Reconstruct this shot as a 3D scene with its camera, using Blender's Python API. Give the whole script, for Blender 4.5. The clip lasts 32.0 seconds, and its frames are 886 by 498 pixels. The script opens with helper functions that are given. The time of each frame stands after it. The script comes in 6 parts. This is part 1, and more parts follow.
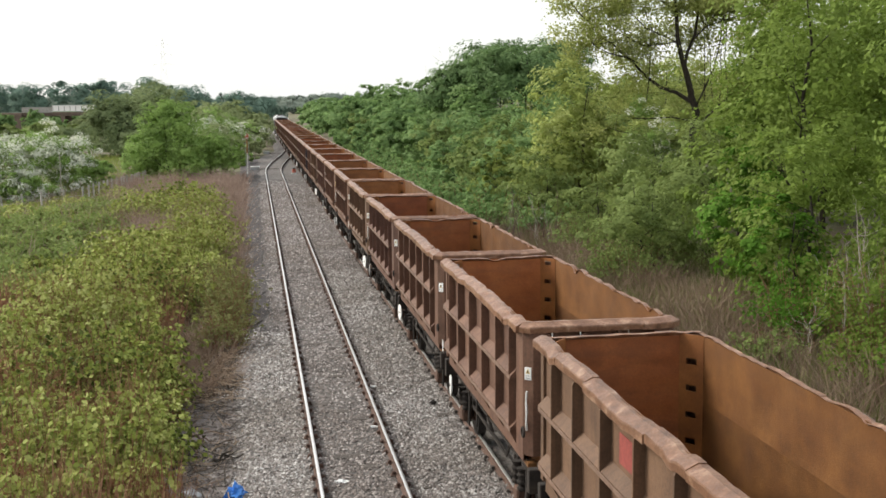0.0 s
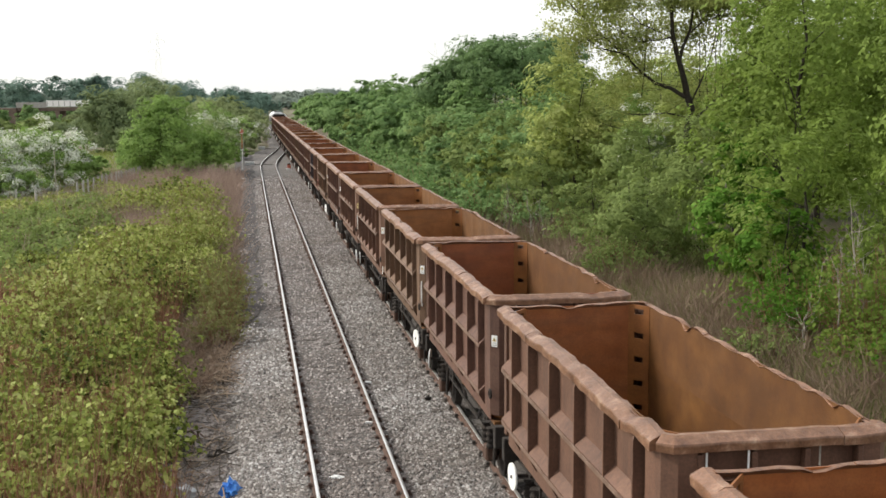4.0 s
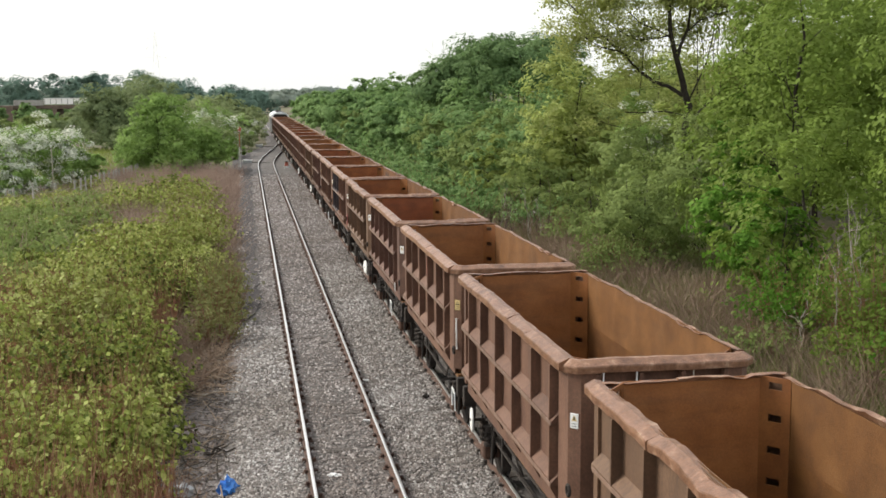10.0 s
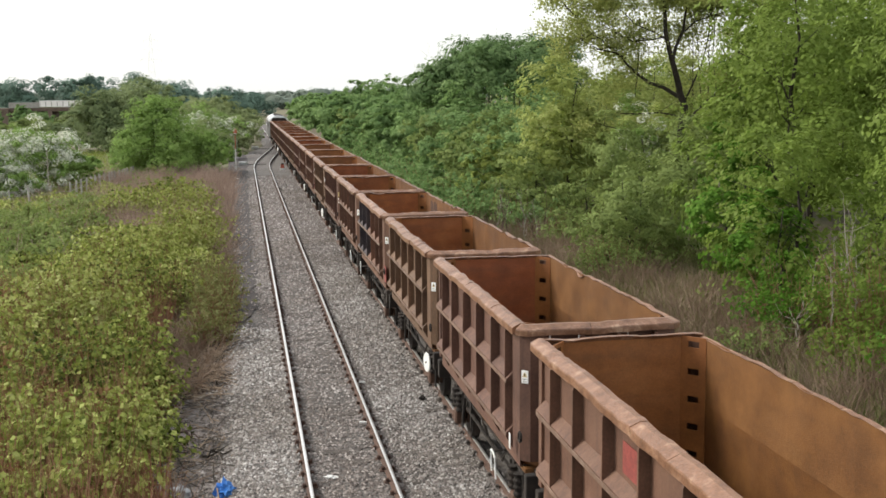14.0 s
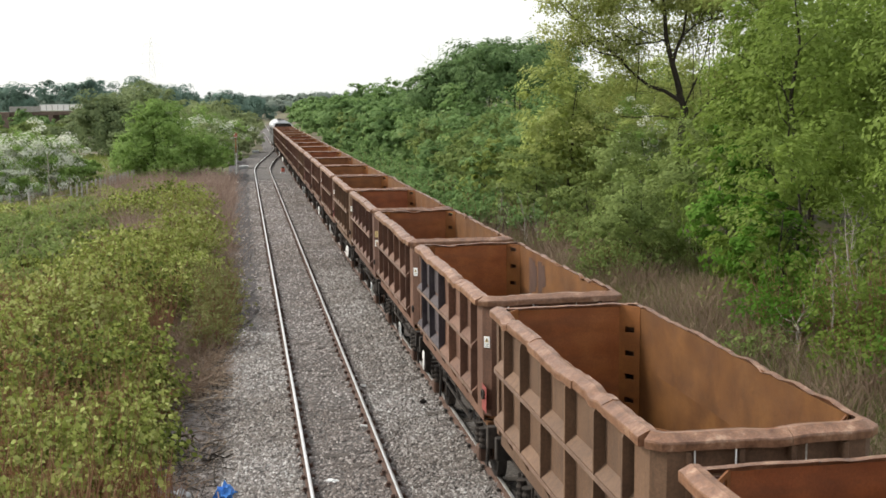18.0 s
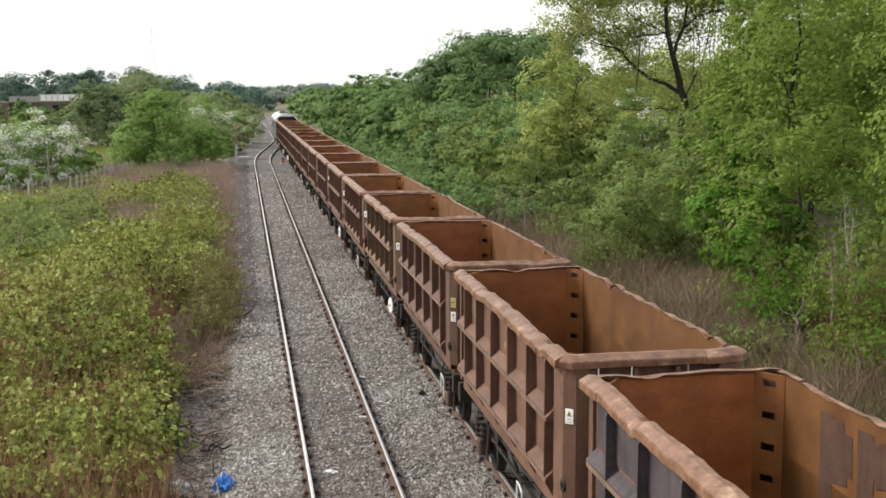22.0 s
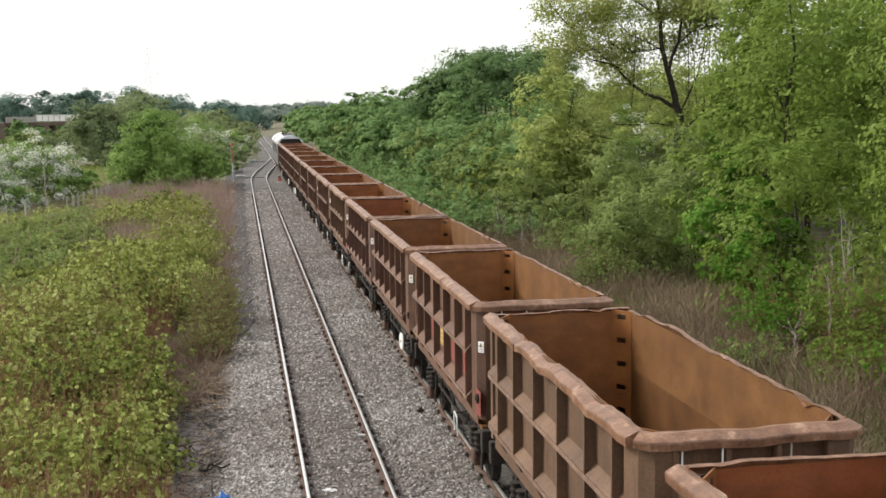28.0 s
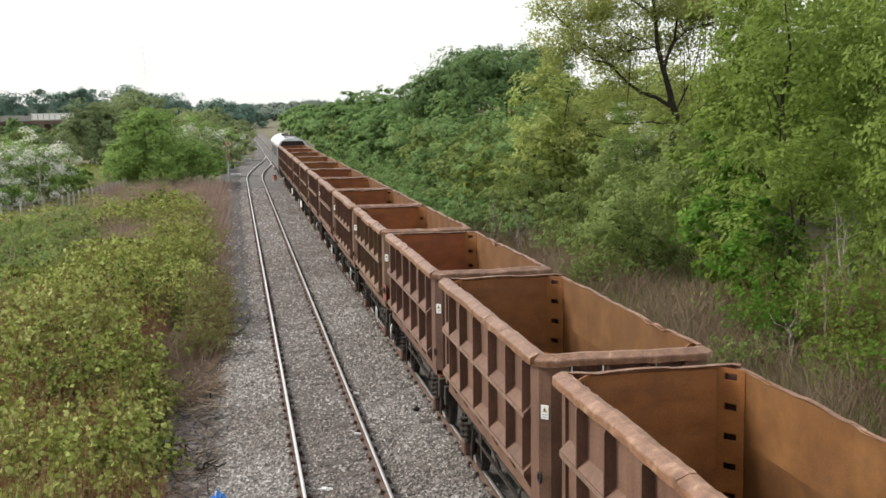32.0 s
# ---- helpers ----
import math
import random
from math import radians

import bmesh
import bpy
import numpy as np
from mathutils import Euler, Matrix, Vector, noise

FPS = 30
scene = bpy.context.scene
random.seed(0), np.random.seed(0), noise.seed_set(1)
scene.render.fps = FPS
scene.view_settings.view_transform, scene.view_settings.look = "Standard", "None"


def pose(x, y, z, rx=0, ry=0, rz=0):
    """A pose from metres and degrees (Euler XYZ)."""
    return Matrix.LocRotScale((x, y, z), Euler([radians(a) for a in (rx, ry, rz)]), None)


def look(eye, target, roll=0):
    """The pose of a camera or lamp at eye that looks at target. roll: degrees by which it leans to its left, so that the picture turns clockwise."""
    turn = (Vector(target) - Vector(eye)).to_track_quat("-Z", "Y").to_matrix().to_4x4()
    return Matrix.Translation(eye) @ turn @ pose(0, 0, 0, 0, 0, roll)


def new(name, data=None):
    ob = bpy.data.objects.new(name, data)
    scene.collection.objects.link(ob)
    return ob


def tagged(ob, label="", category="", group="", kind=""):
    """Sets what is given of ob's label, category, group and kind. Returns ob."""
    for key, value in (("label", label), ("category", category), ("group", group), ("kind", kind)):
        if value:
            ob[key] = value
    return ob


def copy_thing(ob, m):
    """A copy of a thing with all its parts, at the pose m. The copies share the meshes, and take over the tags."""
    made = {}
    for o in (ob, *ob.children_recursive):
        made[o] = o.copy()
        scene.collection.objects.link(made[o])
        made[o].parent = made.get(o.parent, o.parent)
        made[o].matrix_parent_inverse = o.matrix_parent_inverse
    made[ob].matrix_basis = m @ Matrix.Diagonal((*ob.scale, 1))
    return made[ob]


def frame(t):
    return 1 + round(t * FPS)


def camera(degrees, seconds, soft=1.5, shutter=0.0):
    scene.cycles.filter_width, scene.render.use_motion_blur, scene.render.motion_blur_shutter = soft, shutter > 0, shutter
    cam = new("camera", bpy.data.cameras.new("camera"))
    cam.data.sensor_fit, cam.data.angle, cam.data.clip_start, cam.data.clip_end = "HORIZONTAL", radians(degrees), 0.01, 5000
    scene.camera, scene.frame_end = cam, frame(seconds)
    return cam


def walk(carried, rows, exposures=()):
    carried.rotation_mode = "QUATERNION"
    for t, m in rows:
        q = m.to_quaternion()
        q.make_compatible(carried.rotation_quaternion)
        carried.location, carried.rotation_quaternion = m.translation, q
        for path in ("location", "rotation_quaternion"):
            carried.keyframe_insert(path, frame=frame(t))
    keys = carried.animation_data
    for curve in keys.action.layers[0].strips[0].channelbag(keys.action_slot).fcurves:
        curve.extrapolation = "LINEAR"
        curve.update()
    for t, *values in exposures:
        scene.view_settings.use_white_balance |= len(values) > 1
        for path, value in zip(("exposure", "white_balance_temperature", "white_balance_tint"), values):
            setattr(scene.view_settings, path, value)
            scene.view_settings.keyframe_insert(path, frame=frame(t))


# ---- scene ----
SECONDS = 32.0
EYE = (0.0, 0.0, 6.83)          # rail tops are at z = 0
LOOK = (                        # seconds, yaw, pitch, roll of a hand-held camera on a bridge
    (0, -9.27, -7.36, 0.47), (0.5, -9.30, -7.52, 0.44), (1, -9.34, -7.44, 0.45), (1.5, -9.49, -7.37, 0.46), (2, -9.57, -7.33, 0.34),
    (2.5, -9.70, -7.29, 0.46), (3, -9.49, -7.54, 0.21), (3.5, -9.45, -7.54, 0.35), (5.5, -9.60, -7.82, 0.44), (6, -9.50, -7.88, 0.34),
    (6.5, -9.50, -7.96, 0.28), (7, -9.71, -7.86, 0.31), (7.5, -9.83, -7.81, 0.37), (8, -9.74, -7.73, 0.39), (8.5, -9.78, -7.68, 0.33),
    (9, -9.62, -7.68, 0.35), (9.5, -9.72, -7.69, 0.41), (10, -9.62, -7.67, 0.35), (10.5, -9.68, -7.69, 0.25), (11, -9.75, -7.67, 0.33),
    (11.5, -9.79, -7.71, 0.33), (12, -9.75, -7.63, 0.33), (12.5, -9.90, -7.57, 0.42), (13, -9.92, -7.56, 0.34), (13.5, -9.81, -7.63, 0.40),
    (14, -9.83, -7.59, 0.46), (14.5, -9.85, -7.54, 0.35), (16.5, -9.73, -7.57, 0.60), (17, -9.76, -7.55, 0.61), (17.5, -9.81, -7.43, 0.65),
    (18, -9.81, -7.42, 0.53), (18.5, -10.00, -7.41, 0.54), (19, -9.79, -7.63, 0.43), (19.5, -9.76, -7.76, 0.54), (20, -9.55, -7.93, 0.47),
    (20.5, -9.71, -8.01, 0.20), (21, -9.71, -7.94, 0.37), (21.5, -9.63, -7.82, 0.44), (22, -9.80, -7.83, 0.31), (22.5, -9.65, -7.55, 0.66),
    (23, -9.82, -7.52, 0.72), (23.5, -9.86, -7.53, 0.77), (24, -9.77, -7.40, 0.72), (24.5, -9.96, -7.36, 0.72), (25, -10.05, -7.22, 0.77),
    (25.5, -10.06, -7.13, 0.85), (27.5, -10.18, -7.07, 0.78), (28, -10.00, -7.00, 0.79), (28.5, -10.06, -6.99, 0.75), (29, -10.08, -6.96, 0.80),
    (29.5, -10.19, -6.97, 0.79), (30, -10.18, -7.00, 0.83), (30.5, -10.20, -6.97, 0.84), (31, -10.25, -6.96, 0.79), (31.5, -10.18, -7.04, 0.79),
    (32, -10.21, -7.07, 0.79),
)
cam = camera(42.0, SECONDS, soft=1.6)
walk(cam, [(t, pose(*EYE, 90 + p, r, y)) for t, y, p, r in LOOK])

# ---- light: a bright, thinly overcast sky ----
world = bpy.data.worlds.new("overcast_sky")
scene.world = world
world.use_nodes = True
wn = world.node_tree.nodes
wn.clear()
w_out = wn.new("ShaderNodeOutputWorld")
w_bg = wn.new("ShaderNodeBackground")
w_sky = wn.new("ShaderNodeTexSky")
w_sky.sky_type, w_sky.sun_disc = "NISHITA", False
w_sky.sun_elevation, w_sky.sun_rotation = radians(35.7), radians(-59)
w_sky.dust_density, w_sky.air_density = 3.0, 1.2
w_gain = wn.new("ShaderNodeVectorMath")
w_gain.operation = "SCALE"
w_gain.inputs["Scale"].default_value = 0.13
w_mix = wn.new("ShaderNodeMixRGB")
w_mix.inputs["Fac"].default_value = 0.70
w_mix.inputs["Color2"].default_value = (0.98, 1.0, 0.99, 1)
world.node_tree.links.new(w_sky.outputs[0], w_gain.inputs[0])
world.node_tree.links.new(w_gain.outputs[0], w_mix.inputs["Color1"])
world.node_tree.links.new(w_mix.outputs[0], w_bg.inputs["Color"])
world.node_tree.links.new(w_bg.outputs[0], w_out.inputs[0])
w_bg.inputs["Strength"].default_value = 0.88
sun = new("sun", bpy.data.lights.new("sun", "SUN"))
sun.data.energy, sun.data.angle, sun.data.color = 2.6, radians(22), (1.0, 0.95, 0.86)
sun.matrix_world = look((-40, 24, 33.5), (0, 0, 0))
scene.view_settings.exposure = 0.63


# ---- materials ----
def mat_base(name, rough=0.8, metal=0.0):
    m = bpy.data.materials.new(name)
    m.use_nodes = True
    b = m.node_tree.nodes["Principled BSDF"]
    b.inputs["Roughness"].default_value, b.inputs["Metallic"].default_value = rough, metal
    return m, m.node_tree.nodes, m.node_tree.links, b


def add(nodes, kind, **values):
    n = nodes.new(kind)
    for key, v in values.items():
        n.inputs[key].default_value = v
    return n


def ramp(nodes, stops):
    r = nodes.new("ShaderNodeValToRGB")
    e = r.color_ramp.elements
    while len(e) < len(stops):
        e.new(0.5)
    for el, (p, c) in zip(e, stops):
        el.position, el.color = p, (*c, 1)
    return r


def grained(name, stops, scale=3.0, fine=40.0, rough=0.8, bump=0.3, metal=0.0, dist=0.02, dark=0.35, coords="Object", streak=0.0):
    """A surface with large stains and fine grain; stops colour the large pattern."""
    m, n, l, b = mat_base(name, rough, metal)
    tc = n.new("ShaderNodeTexCoord")
    info = n.new("ShaderNodeObjectInfo")
    shift = n.new("ShaderNodeVectorMath")
    shift.operation = "MULTIPLY_ADD"
    l.new(info.outputs["Random"], shift.inputs[0])
    shift.inputs[1].default_value = (37.0, 19.0, 11.0)
    l.new(tc.outputs[coords], shift.inputs[2])
    big = add(n, "ShaderNodeTexNoise", Scale=scale, Detail=6.0, Roughness=0.62)
    small = add(n, "ShaderNodeTexNoise", Scale=fine, Detail=4.0, Roughness=0.7)
    l.new(shift.outputs[0], big.inputs["Vector"])
    l.new(shift.outputs[0], small.inputs["Vector"])
    r = ramp(n, stops)
    l.new(big.outputs["Fac"], r.inputs["Fac"])
    g = ramp(n, [(0.35, (1 - dark,) * 3), (0.65, (1, 1, 1))])
    l.new(small.outputs["Fac"], g.inputs["Fac"])
    mul = add(n, "ShaderNodeMixRGB", Fac=1.0)
    mul.blend_type = "MULTIPLY"
    l.new(r.outputs[0], mul.inputs["Color1"])
    l.new(g.outputs[0], mul.inputs["Color2"])
    if streak:            # rain-washed runs down the plates, and broad patches
        flow = n.new("ShaderNodeVectorMath")
        flow.operation = "MULTIPLY"
        flow.inputs[1].default_value = (5.0, 5.0, 0.45) if streak > 0 else (0.5, 0.45, 1.5)
        streak = abs(streak)
        l.new(tc.outputs[coords], flow.inputs[0])
        run = add(n, "ShaderNodeTexNoise", Scale=1.6, Detail=5.0, Roughness=0.65)
        l.new(flow.outputs[0], run.inputs["Vector"])
        wash = ramp(n, [(0.34, (1 - streak,) * 3), (0.5, (1, 1, 1)), (0.70, (1 + streak * 0.45,) * 3)])
        l.new(run.outputs["Fac"], wash.inputs["Fac"])
        over = add(n, "ShaderNodeMixRGB", Fac=1.0)
        over.blend_type = "MULTIPLY"
        l.new(mul.outputs[0], over.inputs["Color1"])
        l.new(wash.outputs[0], over.inputs["Color2"])
        mul = over
    tone = n.new("ShaderNodeMath")
    tone.operation = "MULTIPLY_ADD"
    l.new(info.outputs["Random"], tone.inputs[0])
    tone.inputs[1].default_value, tone.inputs[2].default_value = 0.24, 0.88
    toned = n.new("ShaderNodeVectorMath")
    toned.operation = "SCALE"
    l.new(mul.outputs[0], toned.inputs[0])
    l.new(tone.outputs[0], toned.inputs["Scale"])
    l.new(toned.outputs[0], b.inputs["Base Color"])
    bp = add(n, "ShaderNodeBump", Strength=bump, Distance=dist)
    l.new(small.outputs["Fac"], bp.inputs["Height"])
    l.new(bp.outputs[0], b.inputs["Normal"])
    return m


def foliage(name, stops, through_light=0.35, patch=0.35, speck=0.34, own=0.16):
    """Leaves: each one its own tone, with paler and darker patches over the crown."""
    m, n, l, b = mat_base(name, 0.7)
    geo = n.new("ShaderNodeNewGeometry")
    tc = n.new("ShaderNodeTexCoord")
    info = n.new("ShaderNodeObjectInfo")
    big = add(n, "ShaderNodeTexNoise", Scale=patch, Detail=3.0)
    l.new(tc.outputs["Object"], big.inputs["Vector"])
    mixv = n.new("ShaderNodeMath")
    mixv.operation = "MULTIPLY_ADD"
    l.new(geo.outputs["Random Per Island"], mixv.inputs[0])
    mixv.inputs[1].default_value = speck
    sub = n.new("ShaderNodeMath")
    sub.operation = "MULTIPLY_ADD"
    l.new(big.outputs["Fac"], sub.inputs[0])
    sub.inputs[1].default_value = 0.9
    sub.inputs[2].default_value = 0.05 - speck / 2 - (own - 0.16) / 2
    l.new(sub.outputs[0], mixv.inputs[2])
    off = n.new("ShaderNodeMath")
    off.operation = "MULTIPLY_ADD"
    l.new(info.outputs["Random"], off.inputs[0])
    off.inputs[1].default_value = own
    l.new(mixv.outputs[0], off.inputs[2])
    r = ramp(n, stops)
    l.new(off.outputs[0], r.inputs["Fac"])
    l.new(r.outputs[0], b.inputs["Base Color"])
    b.inputs["Specular IOR Level"].default_value = 0.1
    tr = n.new("ShaderNodeBsdfTranslucent")
    l.new(r.outputs[0], tr.inputs["Color"])
    mx = n.new("ShaderNodeMixShader")
    mx.inputs["Fac"].default_value = through_light
    l.new(b.outputs[0], mx.inputs[1])
    l.new(tr.outputs[0], mx.inputs[2])
    l.new(mx.outputs[0], n["Material Output"].inputs["Surface"])
    return m


M_PAINT = [grained("weathered_maroon_paint_a", [(0.3, (0.100, 0.045, 0.026)), (0.52, (0.144, 0.069, 0.041)), (0.75, (0.186, 0.096, 0.058))], 1.3, 26, 0.75, 0.25, dark=0.3, streak=0.2),
           grained("weathered_brown_paint_b", [(0.3, (0.102, 0.052, 0.028)), (0.52, (0.143, 0.077, 0.041)), (0.75, (0.186, 0.103, 0.058))], 1.1, 26, 0.75, 0.25, dark=0.3, streak=0.2),
           grained("weathered_maroon_paint_c", [(0.3, (0.086, 0.037, 0.024)), (0.52, (0.127, 0.059, 0.038)), (0.75, (0.162, 0.083, 0.053))], 1.4, 26, 0.75, 0.25, dark=0.3, streak=0.2)]
M_INSIDE = grained("bare_rusted_steel", [(0.28, (0.097, 0.0348, 0.0068)), (0.5, (0.144, 0.0569, 0.0123)), (0.72, (0.199, 0.0844, 0.0201))], 1.8, 34, 0.62, 0.25, dark=0.2, streak=-0.2)
M_INSIDE_TAN = grained("tan_rusted_steel", [(0.28, (0.111, 0.0436, 0.0095)), (0.5, (0.161, 0.0676, 0.0166)), (0.72, (0.211, 0.0958, 0.0273))], 1.8, 34, 0.62, 0.25, dark=0.2, streak=-0.2)
# End walls face away from the light; their steel colour is lifted against shade.
M_INSIDE_END = grained("lifted_orange_rusted_steel", [(0.28, (0.210, 0.0561, 0.0105)), (0.5, (0.290, 0.0865, 0.0185)), (0.75, (0.373, 0.1280, 0.0322))], 1.6, 34, 0.62, 0.25, dark=0.2, streak=-0.24)
M_INSIDE_TAN_END = grained("lifted_orange_tan_steel", [(0.28, (0.195, 0.0681, 0.0155)), (0.5, (0.266, 0.0982, 0.0243)), (0.75, (0.342, 0.1381, 0.0409))], 1.6, 34, 0.62, 0.25, dark=0.2, streak=-0.24)
M_INSIDE_RED = grained("lifted_red_rusted_steel", [(0.28, (0.180, 0.0442, 0.0105)), (0.5, (0.247, 0.0669, 0.0170)), (0.75, (0.319, 0.1004, 0.0282))], 1.6, 34, 0.62, 0.25, dark=0.2, streak=-0.24)
# Rust darkened for the shade below the crease of the inner side.
M_INSIDE_LOW = grained("shade_toned_rusted_steel", [(0.28, (0.091, 0.0334, 0.0066)), (0.5, (0.140, 0.0556, 0.0117)), (0.72, (0.193, 0.0834, 0.0189))], 1.8, 34, 0.62, 0.25, dark=0.2, streak=-0.2)
# Tone between side and end steel, evening out the light on the angled panel.
M_CORNER = grained("light_evened_corner_steel", [(0.28, (0.172, 0.0554, 0.0101)), (0.5, (0.237, 0.0837, 0.0166)), (0.75, (0.310, 0.1206, 0.0275))], 1.6, 34, 0.62, 0.25, dark=0.2, streak=-0.2)
M_EDGE = grained("worn_paint_edge", [(0.3, (0.15, 0.085, 0.056)), (0.52, (0.205, 0.125, 0.085)), (0.75, (0.29, 0.20, 0.15))], 5.0, 30, 0.6, 0.3, dark=0.35)
M_RIM = grained("battered_rusty_rim_steel", [(0.30, (0.119, 0.0521, 0.0258)), (0.46, (0.204, 0.0973, 0.0509)), (0.57, (0.257, 0.1303, 0.0744)), (0.70, (0.447, 0.2866, 0.1900))], 5.0, 30, 0.42, 0.4, dark=0.35)
M_BLUEPAINT = grained("dark_blue_grey_spray_paint", [(0.3, (0.030, 0.023, 0.029)), (0.6, (0.078, 0.060, 0.066))], 2.0, 30, 0.8, 0.2, streak=0.4)
M_REDPAINT = grained("faded_red_paint", [(0.3, (0.202, 0.038, 0.032)), (0.65, (0.338, 0.066, 0.052))], 6.0, 30, 0.7, 0.2)
M_GRAFFITI = grained("dark_brown_spray_paint", [(0.3, (0.058, 0.026, 0.017)), (0.65, (0.102, 0.048, 0.028))], 3.0, 30, 0.8, 0.1, streak=0.35)
M_UNDER = grained("grimy_underframe_steel", [(0.3, (0.016, 0.0120, 0.0101)), (0.55, (0.032, 0.0240, 0.0188)), (0.8, (0.077, 0.0540, 0.0406))], 4.0, 30, 0.97, 0.4)
M_WHITE = grained("dirty_white_enamel", [(0.3, (0.62, 0.61, 0.58)), (0.6, (0.80, 0.80, 0.78))], 6.0, 40, 0.5, 0.1, dark=0.1)
M_SIGN = grained("white_sign_enamel", [(0.3, (0.86, 0.86, 0.84)), (0.6, (0.93, 0.93, 0.91))], 6.0, 40, 0.4, 0.05, dark=0.06)
M_YELLOW = grained("dull_yellow_enamel", [(0.3, (0.55, 0.40, 0.16)), (0.6, (0.68, 0.52, 0.22))], 6.0, 40, 0.5, 0.1, dark=0.15)
M_MARK = grained("worn_orange_paint", [(0.3, (0.34, 0.20, 0.065)), (0.6, (0.46, 0.28, 0.10))], 6.0, 40, 0.7, 0.1, dark=0.3)
M_INK = grained("black_print", [(0.3, (0.03, 0.03, 0.03)), (0.6, (0.05, 0.05, 0.05))], 6.0, 40, 0.6, 0.1)
M_RAILTOP = grained("polished_rail_head", [(0.3, (0.62, 0.60, 0.58)), (0.6, (0.75, 0.73, 0.71))], 2.0, 60, 0.32, 0.05, metal=0.7, dark=0.1)
M_RAIL = grained("rusty_rail_web", [(0.3, (0.050, 0.026, 0.018)), (0.6, (0.10, 0.052, 0.034))], 4.0, 60, 0.85, 0.3)
M_RUSTRAIL = grained("rusty_rail_foot", [(0.3, (0.072, 0.0346, 0.0210)), (0.6, (0.115, 0.0590, 0.0375))], 4.0, 60, 0.85, 0.3)
M_SLEEPER = grained("weathered_timber_sleeper", [(0.3, (0.05, 0.042, 0.036)), (0.6, (0.11, 0.092, 0.078))], 3.0, 30, 0.9, 0.4)
M_BARK = grained("dark_bark", [(0.3, (0.022, 0.017, 0.012)), (0.6, (0.055, 0.042, 0.030))], 5.0, 40, 0.9, 0.6)
M_PALEBARK = grained("pale_dead_bark", [(0.3, (0.260, 0.2210, 0.1820)), (0.6, (0.468, 0.4160, 0.3510))], 5.0, 40, 0.9, 0.4)
M_TWIG = grained("dry_brown_twigs", [(0.3, (0.075, 0.045, 0.034)), (0.6, (0.17, 0.115, 0.088))], 5.0, 40, 0.9, 0.3)
M_CONCRETE = grained("weathered_concrete", [(0.3, (0.30, 0.28, 0.25)), (0.6, (0.46, 0.44, 0.40))], 3.0, 40, 0.9, 0.3)
M_PARAPET = grained("pale_pink_parapet_paint", [(0.3, (0.84, 0.80, 0.77)), (0.6, (0.90, 0.87, 0.85))], 0.5, 10, 0.8, 0.1, dark=0.1)
M_BRICK = grained("sooty_brown_brickwork", [(0.3, (0.12, 0.085, 0.065)), (0.6, (0.20, 0.145, 0.11))], 0.8, 12, 0.9, 0.2)
M_LOCOROOF = grained("light_grey_loco_roof", [(0.3, (0.55, 0.56, 0.57)), (0.6, (0.70, 0.71, 0.72))], 1.2, 20, 0.5, 0.1, dark=0.12)
M_LOCOBODY = grained("grey_loco_paint", [(0.3, (0.085, 0.085, 0.088)), (0.6, (0.14, 0.14, 0.143))], 1.2, 20, 0.5, 0.1, dark=0.15)
M_GLASS = grained("dark_cab_glass", [(0.3, (0.015, 0.017, 0.02)), (0.6, (0.02, 0.023, 0.027))], 1.0, 5, 0.08, 0.0, dark=0.05)
M_REDENAMEL = grained("red_enamel", [(0.3, (0.46, 0.10, 0.065)), (0.6, (0.60, 0.16, 0.10))], 6.0, 40, 0.5, 0.1, dark=0.1)
M_BLUEPLASTIC = grained("bright_blue_plastic", [(0.3, (0.03, 0.14, 0.50)), (0.6, (0.06, 0.24, 0.65))], 6.0, 40, 0.4, 0.2, dark=0.2)
# Steel taken almost to sky white: the haze before the pylon is in its colour.
M_PYLON = grained("haze_paled_pylon_steel", [(0.3, (0.82, 0.84, 0.86)), (0.6, (0.88, 0.90, 0.92))], 0.1, 1, 0.6, 0.0, dark=0.05)
M_GALV = grained("dull_galvanised_steel", [(0.3, (0.34, 0.35, 0.35)), (0.6, (0.46, 0.47, 0.47))], 4.0, 40, 0.5, 0.1, metal=0.3, dark=0.1)
M_FENCEWIRE = grained("dull_fence_wire", [(0.3, (0.26, 0.25, 0.24)), (0.6, (0.36, 0.35, 0.33))], 4.0, 40, 0.6, 0.1, dark=0.1)

F_BUSH = foliage("bramble_leaves", [(0.10, (0.052, 0.068, 0.015)), (0.36, (0.161, 0.196, 0.042)), (0.62, (0.289, 0.330, 0.077)), (0.88, (0.444, 0.473, 0.165))], 0.25, 0.45, 0.6, 0.42)
F_YOUNG = foliage("young_shrub_leaves", [(0.10, (0.101, 0.120, 0.028)), (0.38, (0.206, 0.234, 0.055)), (0.62, (0.301, 0.329, 0.090)), (0.88, (0.410, 0.429, 0.170))], 0.35, 0.7, 0.5)
# Greyed green: the haze before the trees farther off is in the colour.
F_HAZE = foliage("haze_tinted_tree_leaves", [(0.12, (0.111, 0.1522, 0.0704)), (0.42, (0.177, 0.2261, 0.1044)), (0.65, (0.233, 0.2865, 0.1340)), (0.9, (0.294, 0.3447, 0.1726))], 0.45, 0.25)
F_RUSSET = foliage("dead_russet_leaves", [(0.12, (0.11, 0.052, 0.024)), (0.42, (0.19, 0.095, 0.045)), (0.65, (0.26, 0.145, 0.07)), (0.9, (0.32, 0.20, 0.10))], 0.25, 0.5)
F_PALE = foliage("pale_young_leaves", [(0.12, (0.192, 0.216, 0.057)), (0.42, (0.300, 0.333, 0.098)), (0.65, (0.396, 0.427, 0.144)), (0.9, (0.516, 0.538, 0.230))], 0.55, 0.4)
